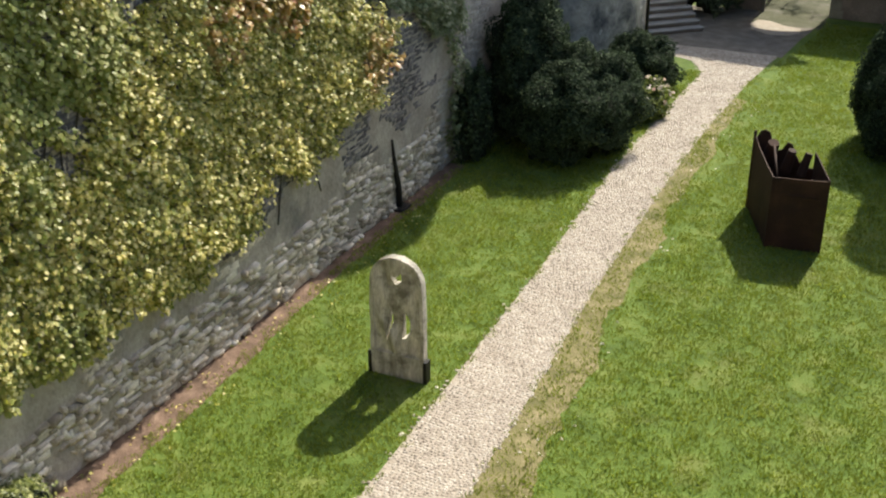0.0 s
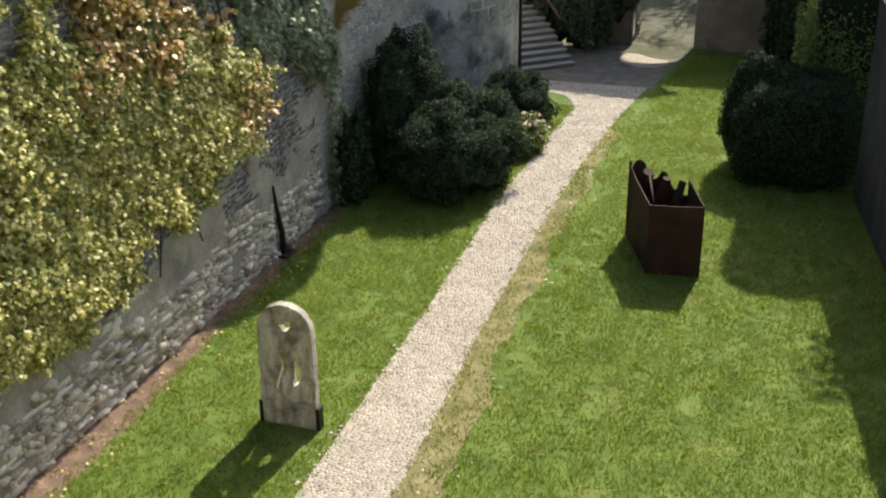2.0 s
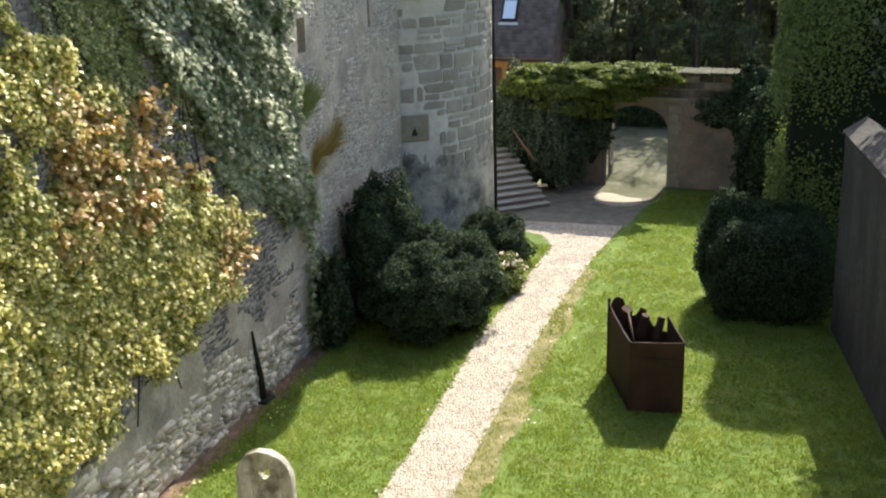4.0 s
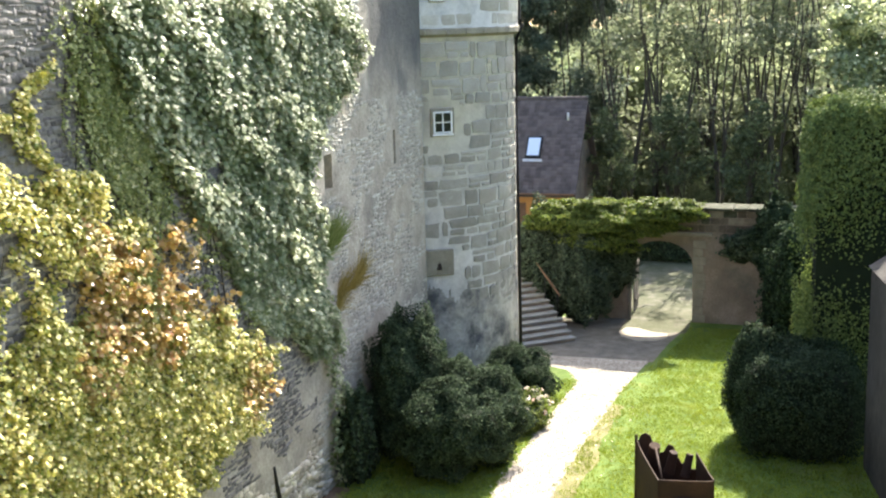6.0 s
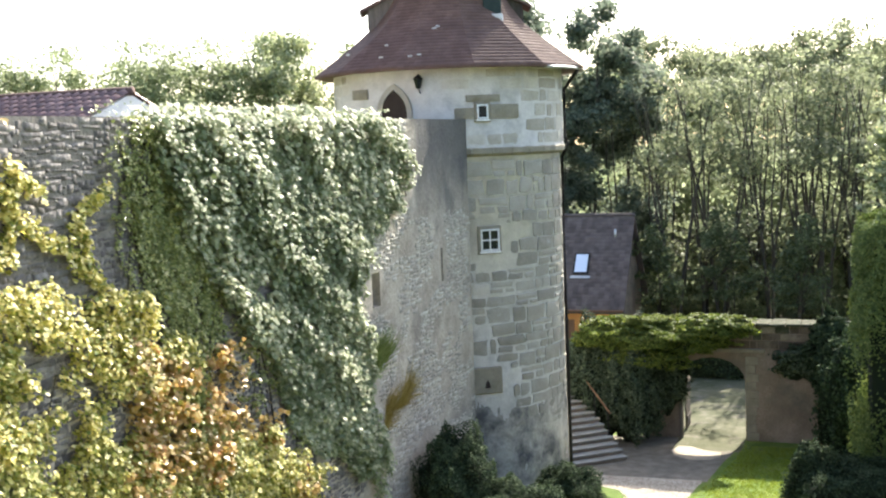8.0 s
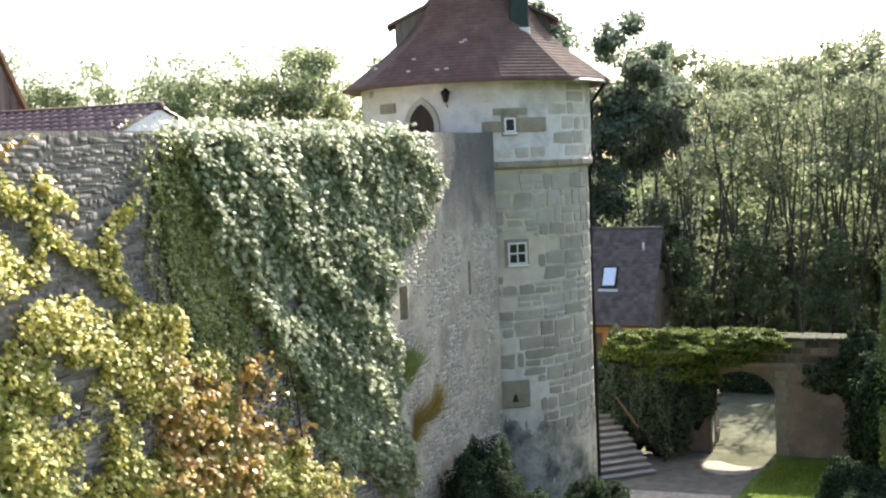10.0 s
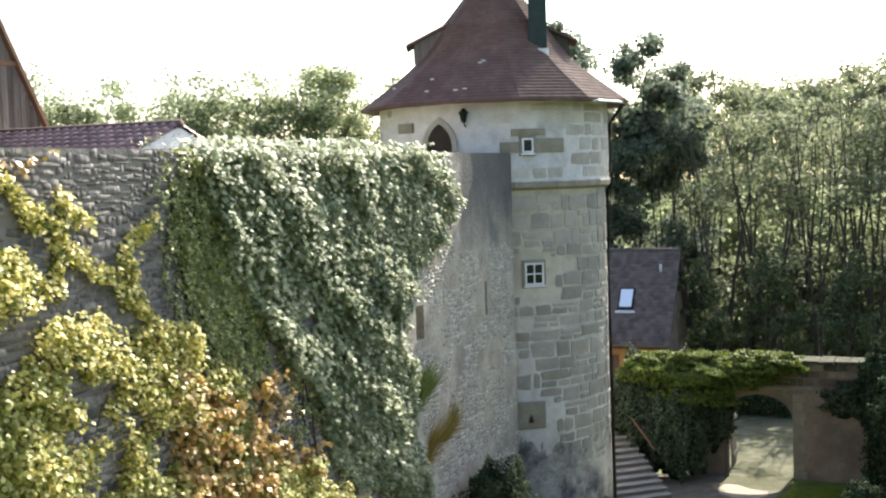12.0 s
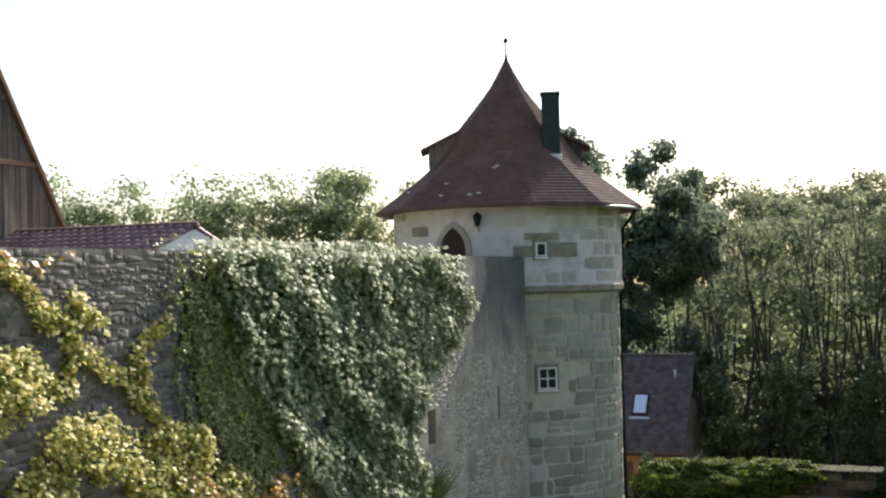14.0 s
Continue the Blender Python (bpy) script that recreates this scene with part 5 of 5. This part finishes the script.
climber("autumn_vine", "thin red vine shoots near the wall top", [(10.2, 11.1), (12.75, 11.25), (12.95, 11.42), (10.2, 11.42)], 520, 0.1, L_RED, 26, gaps=-0.2, edge=0.08, per=4)
ivy = climber("ivy", "dense glossy dark green ivy hanging over the castle wall",
              [(15.9, 11.75), (26.2, 11.75), (26.8, 10.9), (27.2, 10.0), (26.4, 9.2), (25.0, 8.9), (24.3, 8.1), (24.2, 7.2), (24.3, 5.6), (25.0, 3.6), (24.3, 3.4), (22.4, 4.3), (20.6, 5.4), (19.8, 6.8), (18.6, 8.0), (17.2, 9.6)],
              125000, 0.1, L_IVY, 31, gaps=-0.7, depth=0.24, rise=1.0, edge=0.3, spread=0.3, droop=0.8, tuft=0.8, per=5, strand=0.24, clear=(24.75, 25.8, 6.95, 8.3))
climber("ivy", "thin young vine shoots and pale green leaves on the wall", [(15.2, 11.7), (17.4, 11.7), (18.6, 9.0), (20.0, 7.4), (22.0, 5.0), (20.5, 4.6), (18.4, 6.4), (17.0, 7.6), (16.2, 8.6), (15.2, 10.2)], 22000, 0.062, L_LIME, 32, gaps=0.1, gap_scale=1.1, depth=0.16, tuft=0.7, per=5, strand=0.12, droop=0.8)
climber("ivy", "dark ivy on the wall corner above the yew", [(24.4, 3.8), (25.3, 3.6), (25.5, 0.2), (24.7, 0.2), (24.6, 2.0)], 2600, 0.1, L_IVY, 33, gaps=-0.2)
rs = random.Random(6)
lines = []
for _ in range(95):
    y, z = rs.uniform(15.5, 17.6), rs.uniform(9.6, 11.6)
    line = [(y, z)]
    for _ in range(rs.randint(4, 9)):
        y, z = y + rs.uniform(-0.12, 0.34), z - rs.uniform(0.2, 0.5)
        line.append((y, z))
    lines.append(line)
shoots("ivy", "fine young vine strands trailing down the wall", lines, 75, 0.04, 0.06, L_LIME, 36, 0.1, 0.009)


def weed_tuft(label, roots, blades, length, lean, material, seed, fan=24):
    """Long grassy blades that spring from joints in the wall and arch upward."""
    rng = np.random.default_rng(seed)
    t = thing("hanging_weeds", label, "weeds", at=(WALL_X, *roots[0]))
    v, f = [], []
    for _ in range(blades):
        k = rng.random() * (len(roots) - 1)
        p = np.array(roots[int(k)]) + (np.array(roots[int(k) + 1]) - np.array(roots[int(k)])) * (k % 1)
        L = length * rng.uniform(0.4, 1.0)
        a = math.radians(lean + rng.normal(0, fan))
        out, w = rng.uniform(0.06, 0.3), rng.uniform(0.008, 0.018)
        o = len(v)
        for q in range(4):
            s = q / 3
            y, z = p[0] + L * s * math.sin(a), p[1] + L * (s * math.cos(a) - 0.18 * s * s)
            h = w * (1 - 0.8 * s)
            v += [(WALL_X + 0.02 + out * s, y - h, z + h * 0.6), (WALL_X + 0.02 + out * s, y + h, z - h * 0.6)]
        f += [(o + 2 * q, o + 2 * q + 1, o + 2 * q + 3, o + 2 * q + 2) for q in range(3)]
    link("blades", mesh_of("blades", v, f, material), t)


weed_tuft("tufts of ochre withered weeds growing from the wall", [(25.3, 4.1), (25.5, 4.6), (26.4, 4.5), (26.9, 4.9)], 330, 1.1, 38, L_WITHER, 34, 32)
weed_tuft("tufts of pale green weeds growing from the wall", [(24.85, 5.45), (25.0, 5.9), (25.6, 5.75)], 330, 1.15, 12, L_WEED, 35, 28)
rs = random.Random(3)
lines = []
for _ in range(14):
    y, z = rs.uniform(15.2, 23.5), rs.uniform(3.5, 7.5)
    line = [(y, z)]
    while z < 11.0 and len(line) < 9:
        y, z = y + rs.uniform(-0.45, 0.25), z + rs.uniform(0.4, 0.9)
        line.append((y, z))
    lines.append(line)
stems(ivy, lines, 0.018, M_BARK)
lines = []
for _ in range(9):
    y, z = rs.uniform(8, 20), rs.uniform(1.2, 4.0)
    line = [(y, z)]
    while z < 10.0 and len(line) < 9:
        y, z = y + rs.uniform(-0.3, 0.4), z + rs.uniform(0.4, 0.9)
        line.append((y, z))
    lines.append(line)
stems(vine, lines, 0.016, M_BARK)


# ---- trees ----
def tree_parts(seed, height, spread, stems_n=1, crown_from=0.35, clumps=70, per=70, leaf=0.27, fork=0.3, clump_r=0.9):
    """Trunk and crown meshes of one tree at the origin."""
    rs, rng = random.Random(seed), np.random.default_rng(seed)
    tv, tf, tips = [], [], []

    def add(path, radii, sides):
        v, f = tube(path, radii, sides)
        o = len(tv)
        tv.extend(v)
        tf.extend([tuple(i + o for i in q) for q in f])
    for s in range(stems_n):
        a = rs.uniform(0, 6.28)
        lean = rs.uniform(0.05, 0.16) * height * (1 if stems_n > 1 else 0.5)
        pts = []
        for i in range(8):
            t = i / 7
            pts.append(Vector((math.cos(a) * lean * t ** 1.3 + rs.uniform(-0.12, 0.12), math.sin(a) * lean * t ** 1.3 + rs.uniform(-0.12, 0.12), height * 0.93 * t)))
        pts[0] = Vector((0.15 * math.cos(a), 0.15 * math.sin(a), 0))
        r0 = height * 0.0068
        add(pts, [r0 * (1.25 if i == 0 else 1) * (1 - 0.9 * i / 7.5) for i in range(8)], 7)
        for _ in range(int(13 / stems_n ** 0.5)):
            t = rs.uniform(fork, 0.95)
            k = t * 7
            p = pts[int(k)].lerp(pts[min(7, int(k) + 1)], k % 1)
            b = rs.uniform(0, 6.28)
            L = spread * rs.uniform(0.55, 1.0) * (1.15 - 0.75 * t)
            q = [p, p + Vector((math.cos(b) * L * 0.5, math.sin(b) * L * 0.5, L * 0.45)), p + Vector((math.cos(b) * L, math.sin(b) * L, L * rs.uniform(0.6, 1.0)))]
            add(q, [r0 * 0.5 * (1.1 - t), r0 * 0.32 * (1.1 - t), 0.012], 5)
            tips += [q[1].lerp(q[2], 0.4), q[2]]
        tips.append(pts[-1])
    pts, nrm = [], []
    for c in range(clumps):
        base = Vector(rs.choice(tips)) + Vector((rs.gauss(0, 0.5), rs.gauss(0, 0.5), rs.gauss(0, 0.45))) * clump_r
        if base.z < height * crown_from:
            base.z = height * rs.uniform(crown_from, 0.9)
        n = int(per * rs.uniform(0.6, 1.4))
        d = rng.normal(0, 1, (n, 3))
        d /= np.linalg.norm(d, axis=1)[:, None]
        r = clump_r * rs.uniform(0.5, 1.1) * rng.random(n) ** 0.4
        pts.append(np.array(base) + d * r[:, None] * np.array((1, 1, 0.7)))
        nrm.append(d + np.array((0, 0, 0.5)))
    v, f = leaf_arrays(np.concatenate(pts), np.concatenate(nrm), leaf, rng, 0.6)
    return (tv, tf), (v, f)


def tree(name, label, material, at, **kw):
    (tv, tf), (v, f) = tree_parts(**kw)
    t = thing(name, label, "tree", "woodland trees")
    link("trunk", mesh_of("trunk", tv, tf, M_BARK), t)
    link("crown", mesh_of("crown", v, f, material), t)
    t.matrix_basis = at
    return t


def plant(name, label, material, spots, **kw):
    """One tree of a kind, and its copies turned and scaled a little."""
    rs = random.Random(kw["seed"] + 50)
    first = None
    for x, y, h in spots:
        m = Matrix.Translation((x, y, 0)) @ pose(0, 0, 0, 0, 0, rs.uniform(0, 360))
        if first is None:
            first = tree(name, label, material, m @ Matrix.Scale(h / kw["height"], 4), **kw)
        else:
            c = copy_thing(first, m)
            c.scale = (h / kw["height"] * rs.uniform(0.9, 1.1),) * 2 + (h / kw["height"],)


plant("alder", "slender alder with several dark stems and light foliage", L_TREE_LIGHT, [(-8.5, 60, 14.2), (-3.4, 62, 15.5), (-11.0, 63, 14.0), (-0.2, 61, 14.8), (2.8, 63, 14.5), (-6, 64, 15.0)],
      seed=41, height=15.0, spread=3.2, stems_n=4, crown_from=0.22, clumps=66, per=28, leaf=0.22, fork=0.2)
plant("alder", "tall woodland tree with bare dark lower stems", L_TREE, [(-6.2, 62, 15.0), (-1.8, 64, 15.6), (5, 64, 15), (-13.5, 63, 14), (4.6, 59, 13.5)],
      seed=42, height=16.0, spread=3.0, stems_n=3, crown_from=0.25, clumps=60, per=28, leaf=0.22, fork=0.25)
plant("broad_tree", "broad leafy green tree", L_UNDER, [(-5.5, 104, 17.0), (-12, 106, 17), (1.5, 105, 17), (-20, 103, 17.0), (8, 104, 17), (-1.5, 112, 18), (-9, 113, 18), (6, 114, 18), (-16, 112, 18), (-24, 106, 17), (13, 108, 18), (-30, 100, 16), (-38, 96, 16)],
      seed=43, height=19.0, spread=5.5, stems_n=1, crown_from=0.12, clumps=150, per=56, leaf=0.34, fork=0.15, clump_r=1.5)
plant("tall_tree", "tall green tree at the woodland edge", L_TREE, [(-13.6, 92, 17.2), (-11.2, 90, 17.0), (-5.9, 92, 18.4), (-3.2, 93, 18.0), (-16.8, 90, 18.6), (0.5, 91, 17.5), (4.5, 92, 17.5), (-8.5, 91, 17.5)],
      seed=51, height=17.0, spread=4.0, stems_n=1, crown_from=0.3, clumps=62, per=50, leaf=0.28, fork=0.3, clump_r=1.2)
plant("dark_tree", "dense dark evergreen tree behind the tower", L_TREE_DARK, [(-14.9, 62, 18.4), (-18.0, 63.5, 19.6), (-13.4, 65, 17.0), (-16.2, 61, 12.0)],
      seed=44, height=18.0, spread=3.2, stems_n=1, crown_from=0.05, clumps=210, per=80, leaf=0.26, fork=0.08, clump_r=1.0)
plant("willow", "silvery light green willow", L_WILLOW, [(1.6, 52, 11.5), (5.5, 54, 12.5), (3.4, 57, 12.5)],
      seed=45, height=12.0, spread=3.4, stems_n=2, crown_from=0.15, clumps=170, per=80, leaf=0.22, fork=0.12, clump_r=0.9)
plant("ash", "light green tree beyond the castle wall", L_ASH, [(-46, 52, 17.6), (-42.5, 55, 17.2), (-39, 57, 17.6), (-36, 60, 17.6), (-49, 50, 16.8), (-44, 62, 17), (-34, 64, 16.6)],
      seed=46, height=16.0, spread=4.2, stems_n=2, crown_from=0.3, clumps=120, per=95, leaf=0.2, fork=0.3, clump_r=1.1)
plant("elder", "pale green bushy tree beyond the castle wall", L_WILLOW, [(-31.5, 62, 18.2), (-29, 64, 17.6), (-33.5, 61.5, 16), (-26, 66, 17.2)],
      seed=47, height=16.0, spread=4.0, stems_n=2, crown_from=0.3, clumps=150, per=60, leaf=0.22, fork=0.25, clump_r=1.0)
plant("understorey_shrub", "leafy light green shrub among the woodland trees", L_UNDER, [(-10.2, 61, 3.8), (-6.5, 60, 2.6), (-3.2, 61, 3.0), (-0.5, 60, 3.2), (-14, 92, 12), (-7, 93, 12.5), (0, 92, 12), (5.5, 93, 12), (-8, 66, 7), (-4.5, 66.5, 7.5), (0, 66, 7), (-11.5, 67, 8), (4, 67, 7.5), (-1.8, 68, 9), (-6.2, 69, 9.5), (-9.8, 69, 9), (2.4, 69.5, 9.5), (-13.5, 69, 9)],
      seed=48, height=5.0, spread=2.4, stems_n=3, crown_from=0.12, clumps=60, per=34, leaf=0.22, fork=0.1, clump_r=0.8)
plant("lime_tree", "unseen leafy tree behind the garden wall, placed to shade the lawn", L_TREE, [(4.9, 32.2, 13.0), (5.2, 28.0, 11.5), (4.4, 34.8, 13.5)],
      seed=49, height=13.0, spread=3.4, stems_n=1, crown_from=0.25, clumps=170, per=70, leaf=0.2, fork=0.2, clump_r=0.95)
plant("young_ash", "slender dark young tree, added to dapple the ground beyond the gateway", L_COPSE, [(-3.9, 55.0, 7.0), (-9.8, 55.5, 6.6), (-6.6, 56.5, 7.0)],
      seed=52, height=9.0, spread=2.0, stems_n=2, crown_from=0.4, clumps=60, per=55, leaf=0.2, fork=0.4, clump_r=0.75)
plant("bare_alder", "slim dark alder stems, bare up to a thin crown", L_TREE_LIGHT, [(-9.8, 58.8, 14), (-7.6, 59.4, 14.5), (-5.2, 58.6, 13.5), (-4.0, 60.4, 14.5), (-1.6, 58.8, 14), (0.6, 59.5, 14), (-11.2, 61.5, 13.8), (-2.8, 59.2, 13.2)],
      seed=53, height=14.0, spread=2.2, stems_n=4, crown_from=0.6, clumps=16, per=40, leaf=0.22, fork=0.55, clump_r=0.9)

# brambles and saplings that fill the wood between the stems
rb = np.random.default_rng(91)
k = 75000
ux, uy = rb.uniform(-24, 14, k), 62 + 28 * rb.random(k) ** 1.5
high = (3.2 + 0.11 * (uy - 60)) * (1 + 0.7 * field(ux, uy, 0.35, 5.0) + 0.3 * field(ux, uy, 1.1, 9.0))
uz = np.maximum(0.05, high * rb.random(k) ** 0.6)
v, f = leaf_arrays(np.stack([ux, uy, uz], 1), np.tile(np.array([0, -0.5, 1.0]), (k, 1)), 0.3, rb, 0.7)
tagged(new("undergrowth", mesh_of("undergrowth", v, f, L_UNDER)), "light green brambles and saplings filling the woodland floor", kind="stuff")


# ---- setts, rubble and grass: the many small pieces ----
def sett_piece(verts, faces, x, y, r, z, rng):
    """One small rounded cobble with six worn sides."""
    o, turn, squash = len(verts), rng.uniform(0, 3.14), rng.uniform(0.78, 1.0)
    ring = []
    for i in range(6):
        w = turn + i * math.pi / 3 + rng.uniform(-0.2, 0.2)
        ring.append((r * math.cos(w), squash * r * math.sin(w)))
    verts += [(x + p, y + q, 0.008) for p, q in ring] + [(x + 0.72 * p, y + 0.72 * q, z + rng.uniform(-0.003, 0.003)) for p, q in ring]
    faces += [(o + i, o + (i + 1) % 6, o + 6 + (i + 1) % 6, o + 6 + i) for i in range(6)]
    faces += [(o + 6, o + 7, o + 8, o + 9), (o + 6, o + 9, o + 10, o + 11)]


rng = random.Random(12)
single = []
for k in range(8):
    v, f = [], []
    sett_piece(v, f, 0, 0, rng.uniform(0.034, 0.046), 0.021, rng)
    single.append(mesh_of("sett", v, f, M_SETT_ONE))
verts, faces, singles = [], [], 0
y, row = 8.0, 0
while y < 36.8:
    xl, xr = along(path_left, y) + rng.uniform(-0.06, 0.05), along(path_right, y) + rng.uniform(-0.02, 0.03)
    if y > 34.4:
        xl = max(xl, -9.1)
    x = xl + (row % 2) * 0.037
    while x < xr:
        px, py = x + rng.uniform(-0.014, 0.014), y + rng.uniform(-0.014, 0.014) + 0.05 * math.sin(x * 5.0 + 0.3 * y)
        if not (px - xl < 0.12 and rng.random() < 0.3):
            if 11.8 < y < 13.6 and singles < 300:
                ob = link("sett", single[rng.randrange(8)], path)
                ob.matrix_basis = Matrix.Translation((px, py, rng.uniform(-0.004, 0.004))) @ pose(0, 0, 0, 0, 0, rng.uniform(0, 360))
                singles += 1
            else:
                sett_piece(verts, faces, px, py, rng.uniform(0.032, 0.046), 0.020 + rng.uniform(-0.004, 0.004), rng)
        x += 0.074
    y += 0.065
    row += 1
link("far_setts", mesh_of("far_setts", verts, faces, M_SETT), path, kind="stuff")


def rubble_piece(verts, faces, y0, y1, z0, z1, proud, rng):
    o = len(verts)
    j = lambda: rng.uniform(-0.035, 0.035)
    q = [(y0 + j(), z0 + j()), (y1 + j(), z0 + j()), (y1 + j(), z1 + j()), (y0 + j(), z1 + j())]
    cy, cz = (y0 + y1) / 2, (z0 + z1) / 2
    verts += [(WALL_X - 0.01, a, max(0.0, b)) for a, b in q]
    verts += [(WALL_X + proud * rng.uniform(0.7, 1.2), cy + (a - cy) * 0.88, max(0.01, cz + (b - cz) * 0.8)) for a, b in q]
    faces += [(o + 4, o + 5, o + 6, o + 7)] + [(o + i, o + (i + 1) % 4, o + 4 + (i + 1) % 4, o + 4 + i) for i in range(4)]


verts, faces, ones = [], [], 0
pale_v, pale_f = [], []
wash_v, wash_f = [], []
z = 0.0
while z < WALL_H - 0.12:
    h = rng.uniform(0.075, 0.14) if z < 2.2 else rng.uniform(0.065, 0.12)
    y = 6.0
    while y < 31.6:
        L = 0.08 + rng.random() ** 2 * (0.36 if z < 2.2 or y > 24 else 0.28 if z < 7.5 else 0.42)
        drop = 0.1 * noise.noise((y * 0.7, z * 0.4, 1.0)) + rng.uniform(-0.03, 0.03)
        tall = h * rng.uniform(0.55, 1.15)
        f1 = noise.noise((y * 0.7, z * 0.9, 4.0)) + 0.5 * noise.noise((y * 1.4, z * 1.6, 8.0))
        bare = f1 > (-0.35 if z < 1.15 else 0.1 if z < 2.2 else -0.1 if y > 24 else -0.4 if z < 7.5 else -0.8)
        hole = any(a - 0.1 < y + L and y < b + 0.1 and c - 0.1 < z + h and z < e + 0.1 for a, b, c, e in ((25.0, 25.45, 7.15, 7.95), (29.56, 29.72, 7.2, 8.1), (27.15, 27.32, 9.6, 10.5)))
        dark_patch = y > 27.4 and z > 9.0
        if bare and not hole and not dark_patch:
            proud = (0.012 + 0.10 * rng.random() ** 1.6 if z < 1.3 else rng.uniform(0.01, 0.015 if z > 7.5 and y < 24 else 0.014)) * (0.8 if y > 24 else 1)
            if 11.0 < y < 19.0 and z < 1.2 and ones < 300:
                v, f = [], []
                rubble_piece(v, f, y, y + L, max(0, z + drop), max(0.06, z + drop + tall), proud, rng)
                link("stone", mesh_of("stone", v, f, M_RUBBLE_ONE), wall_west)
                ones += 1
            else:
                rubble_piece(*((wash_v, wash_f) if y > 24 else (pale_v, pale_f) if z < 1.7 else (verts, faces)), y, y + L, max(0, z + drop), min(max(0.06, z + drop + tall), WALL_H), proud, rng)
        y += L + 0.01
    z += h
link("rubble", mesh_of("rubble", verts, faces, M_RUBBLE), wall_west, kind="stuff")
link("limewashed_rubble", mesh_of("limewashed_rubble", wash_v, wash_f, M_WALLSTONE), wall_west, kind="stuff")
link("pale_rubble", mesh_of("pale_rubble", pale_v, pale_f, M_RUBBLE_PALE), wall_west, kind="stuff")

# grass blades, thinner on the worn turf, spilling over the path's edge
nb = 380000
gx, gy = RNG.uniform(-10.9, 2.2, nb), RNG.uniform(8.5, 41.5, nb) 
pl = np.interp(gy, [p[1] for p in path_left], [p[0] for p in path_left])
pr = np.interp(gy, [p[1] for p in path_right], [p[0] for p in path_right])
ragged = 0.07 * np.sin(gy * 5.1) + 0.05 * np.sin(gy * 13.7 + 1)
onlawn = (gx < pl + 0.05 + ragged) | (gx > pr - 0.05 - ragged)
worn = (gx > pr) & (gx < pr + 0.85 + 0.25 * np.sin(gy * 1.7) + 0.15 * np.sin(gy * 4.3))
bald = np.zeros(nb)
bald[worn] = 0.32 + 0.95 * field(gx[worn], gy[worn] * 0.6, 1.6, 4.0)
onlawn &= RNG.random(nb) > bald
onlawn &= (gy < 34.5) | (gx > np.interp(gy, [34.5, 36.9, 39.3, 42], [-5.7, -5.2, -4.8, -4.6]))
onlawn &= gx > np.interp(gy, [3, 10.7, 14, 18.6, 24.6, 25.5], [-10.55, -10.5, -10.52, -10.72, -10.7, -10.9]) - 0.2 + 0.07 * np.sin(gy * 7.0)
onlawn &= (gx < 1.2 + (29.2 - gy) * 0.16)
gx, gy = gx[onlawn], gy[onlawn]
# the sward is tufted: thinner and shorter between the tufts
tufty = 0.52 + 0.45 * field(gx, gy, 1.9, 2.0) + 0.62 * field(gx, gy * 1.3, 5.0, 7.0)
thick = tufty + 0.35 * RNG.random(len(gx)) > 0.38
gx, gy, tufty = gx[thick], gy[thick], tufty[thick]
n = len(gx)
a = RNG.uniform(0, 2 * np.pi, n)
h = RNG.uniform(0.024, 0.055, n) * (0.6 + 1.1 * np.clip(tufty, 0, 1.3))
w = RNG.uniform(0.007, 0.014, n)
lean = RNG.uniform(0.3, 1.1, n) * h
b0 = np.stack([gx - w * np.cos(a), gy - w * np.sin(a), np.zeros(n)], 1)
b1 = np.stack([gx + w * np.cos(a), gy + w * np.sin(a), np.zeros(n)], 1)
tip = np.stack([gx - lean * np.sin(a), gy + lean * np.cos(a), h], 1)
v = np.stack([b0, b1, tip], 1).reshape(-1, 3)
grass = new("grass", mesh_of("grass", v, np.arange(3 * n).reshape(n, 3), M_BLADE))
tagged(grass, "short green grass blades of the lawn", kind="stuff")

# fallen leaves on the gravel strip and the lawn's edge
k = 260
fx = WALL_X + 0.08 + RNG.random(k) ** 1.3 * 0.9
fy = RNG.uniform(8.5, 24, k)
pts = np.stack([fx, fy, RNG.uniform(0.025, 0.06, k)], 1)
v, f = leaf_arrays(pts, np.tile(np.array([0, 0, 1.0]), (k, 1)), 0.06, RNG, 0.35, slim=0.9)
litter = new("fallen_leaves", mesh_of("fallen_leaves", v, f, L_YELLOW))
tagged(litter, "yellow fallen leaves scattered along the wall foot", kind="stuff")

# stones lying along the path and in the worn turf
verts, faces = [], []
for _ in range(170):
    y = RNG.uniform(9, 33)
    side = RNG.random() < 0.6
    x = along(path_right, y) + RNG.random() * 0.95 if side else along(path_left, y) - RNG.random() * 0.16
    r = RNG.uniform(0.012, 0.035)
    o = len(verts)
    for q in range(5):
        w = q * 2 * math.pi / 5 + RNG.uniform(-0.3, 0.3)
        verts.append((x + 1.3 * r * math.cos(w), y + r * math.sin(w), 0.0))
    verts.append((x, y, r * 1.1))
    faces += [(o + q, o + (q + 1) % 5, o + 5) for q in range(5)]
pebbles = new("loose_stones", mesh_of("loose_stones", verts, faces, M_RUBBLE_PALE))
tagged(pebbles, "loose pale stones beside the path", kind="stuff")
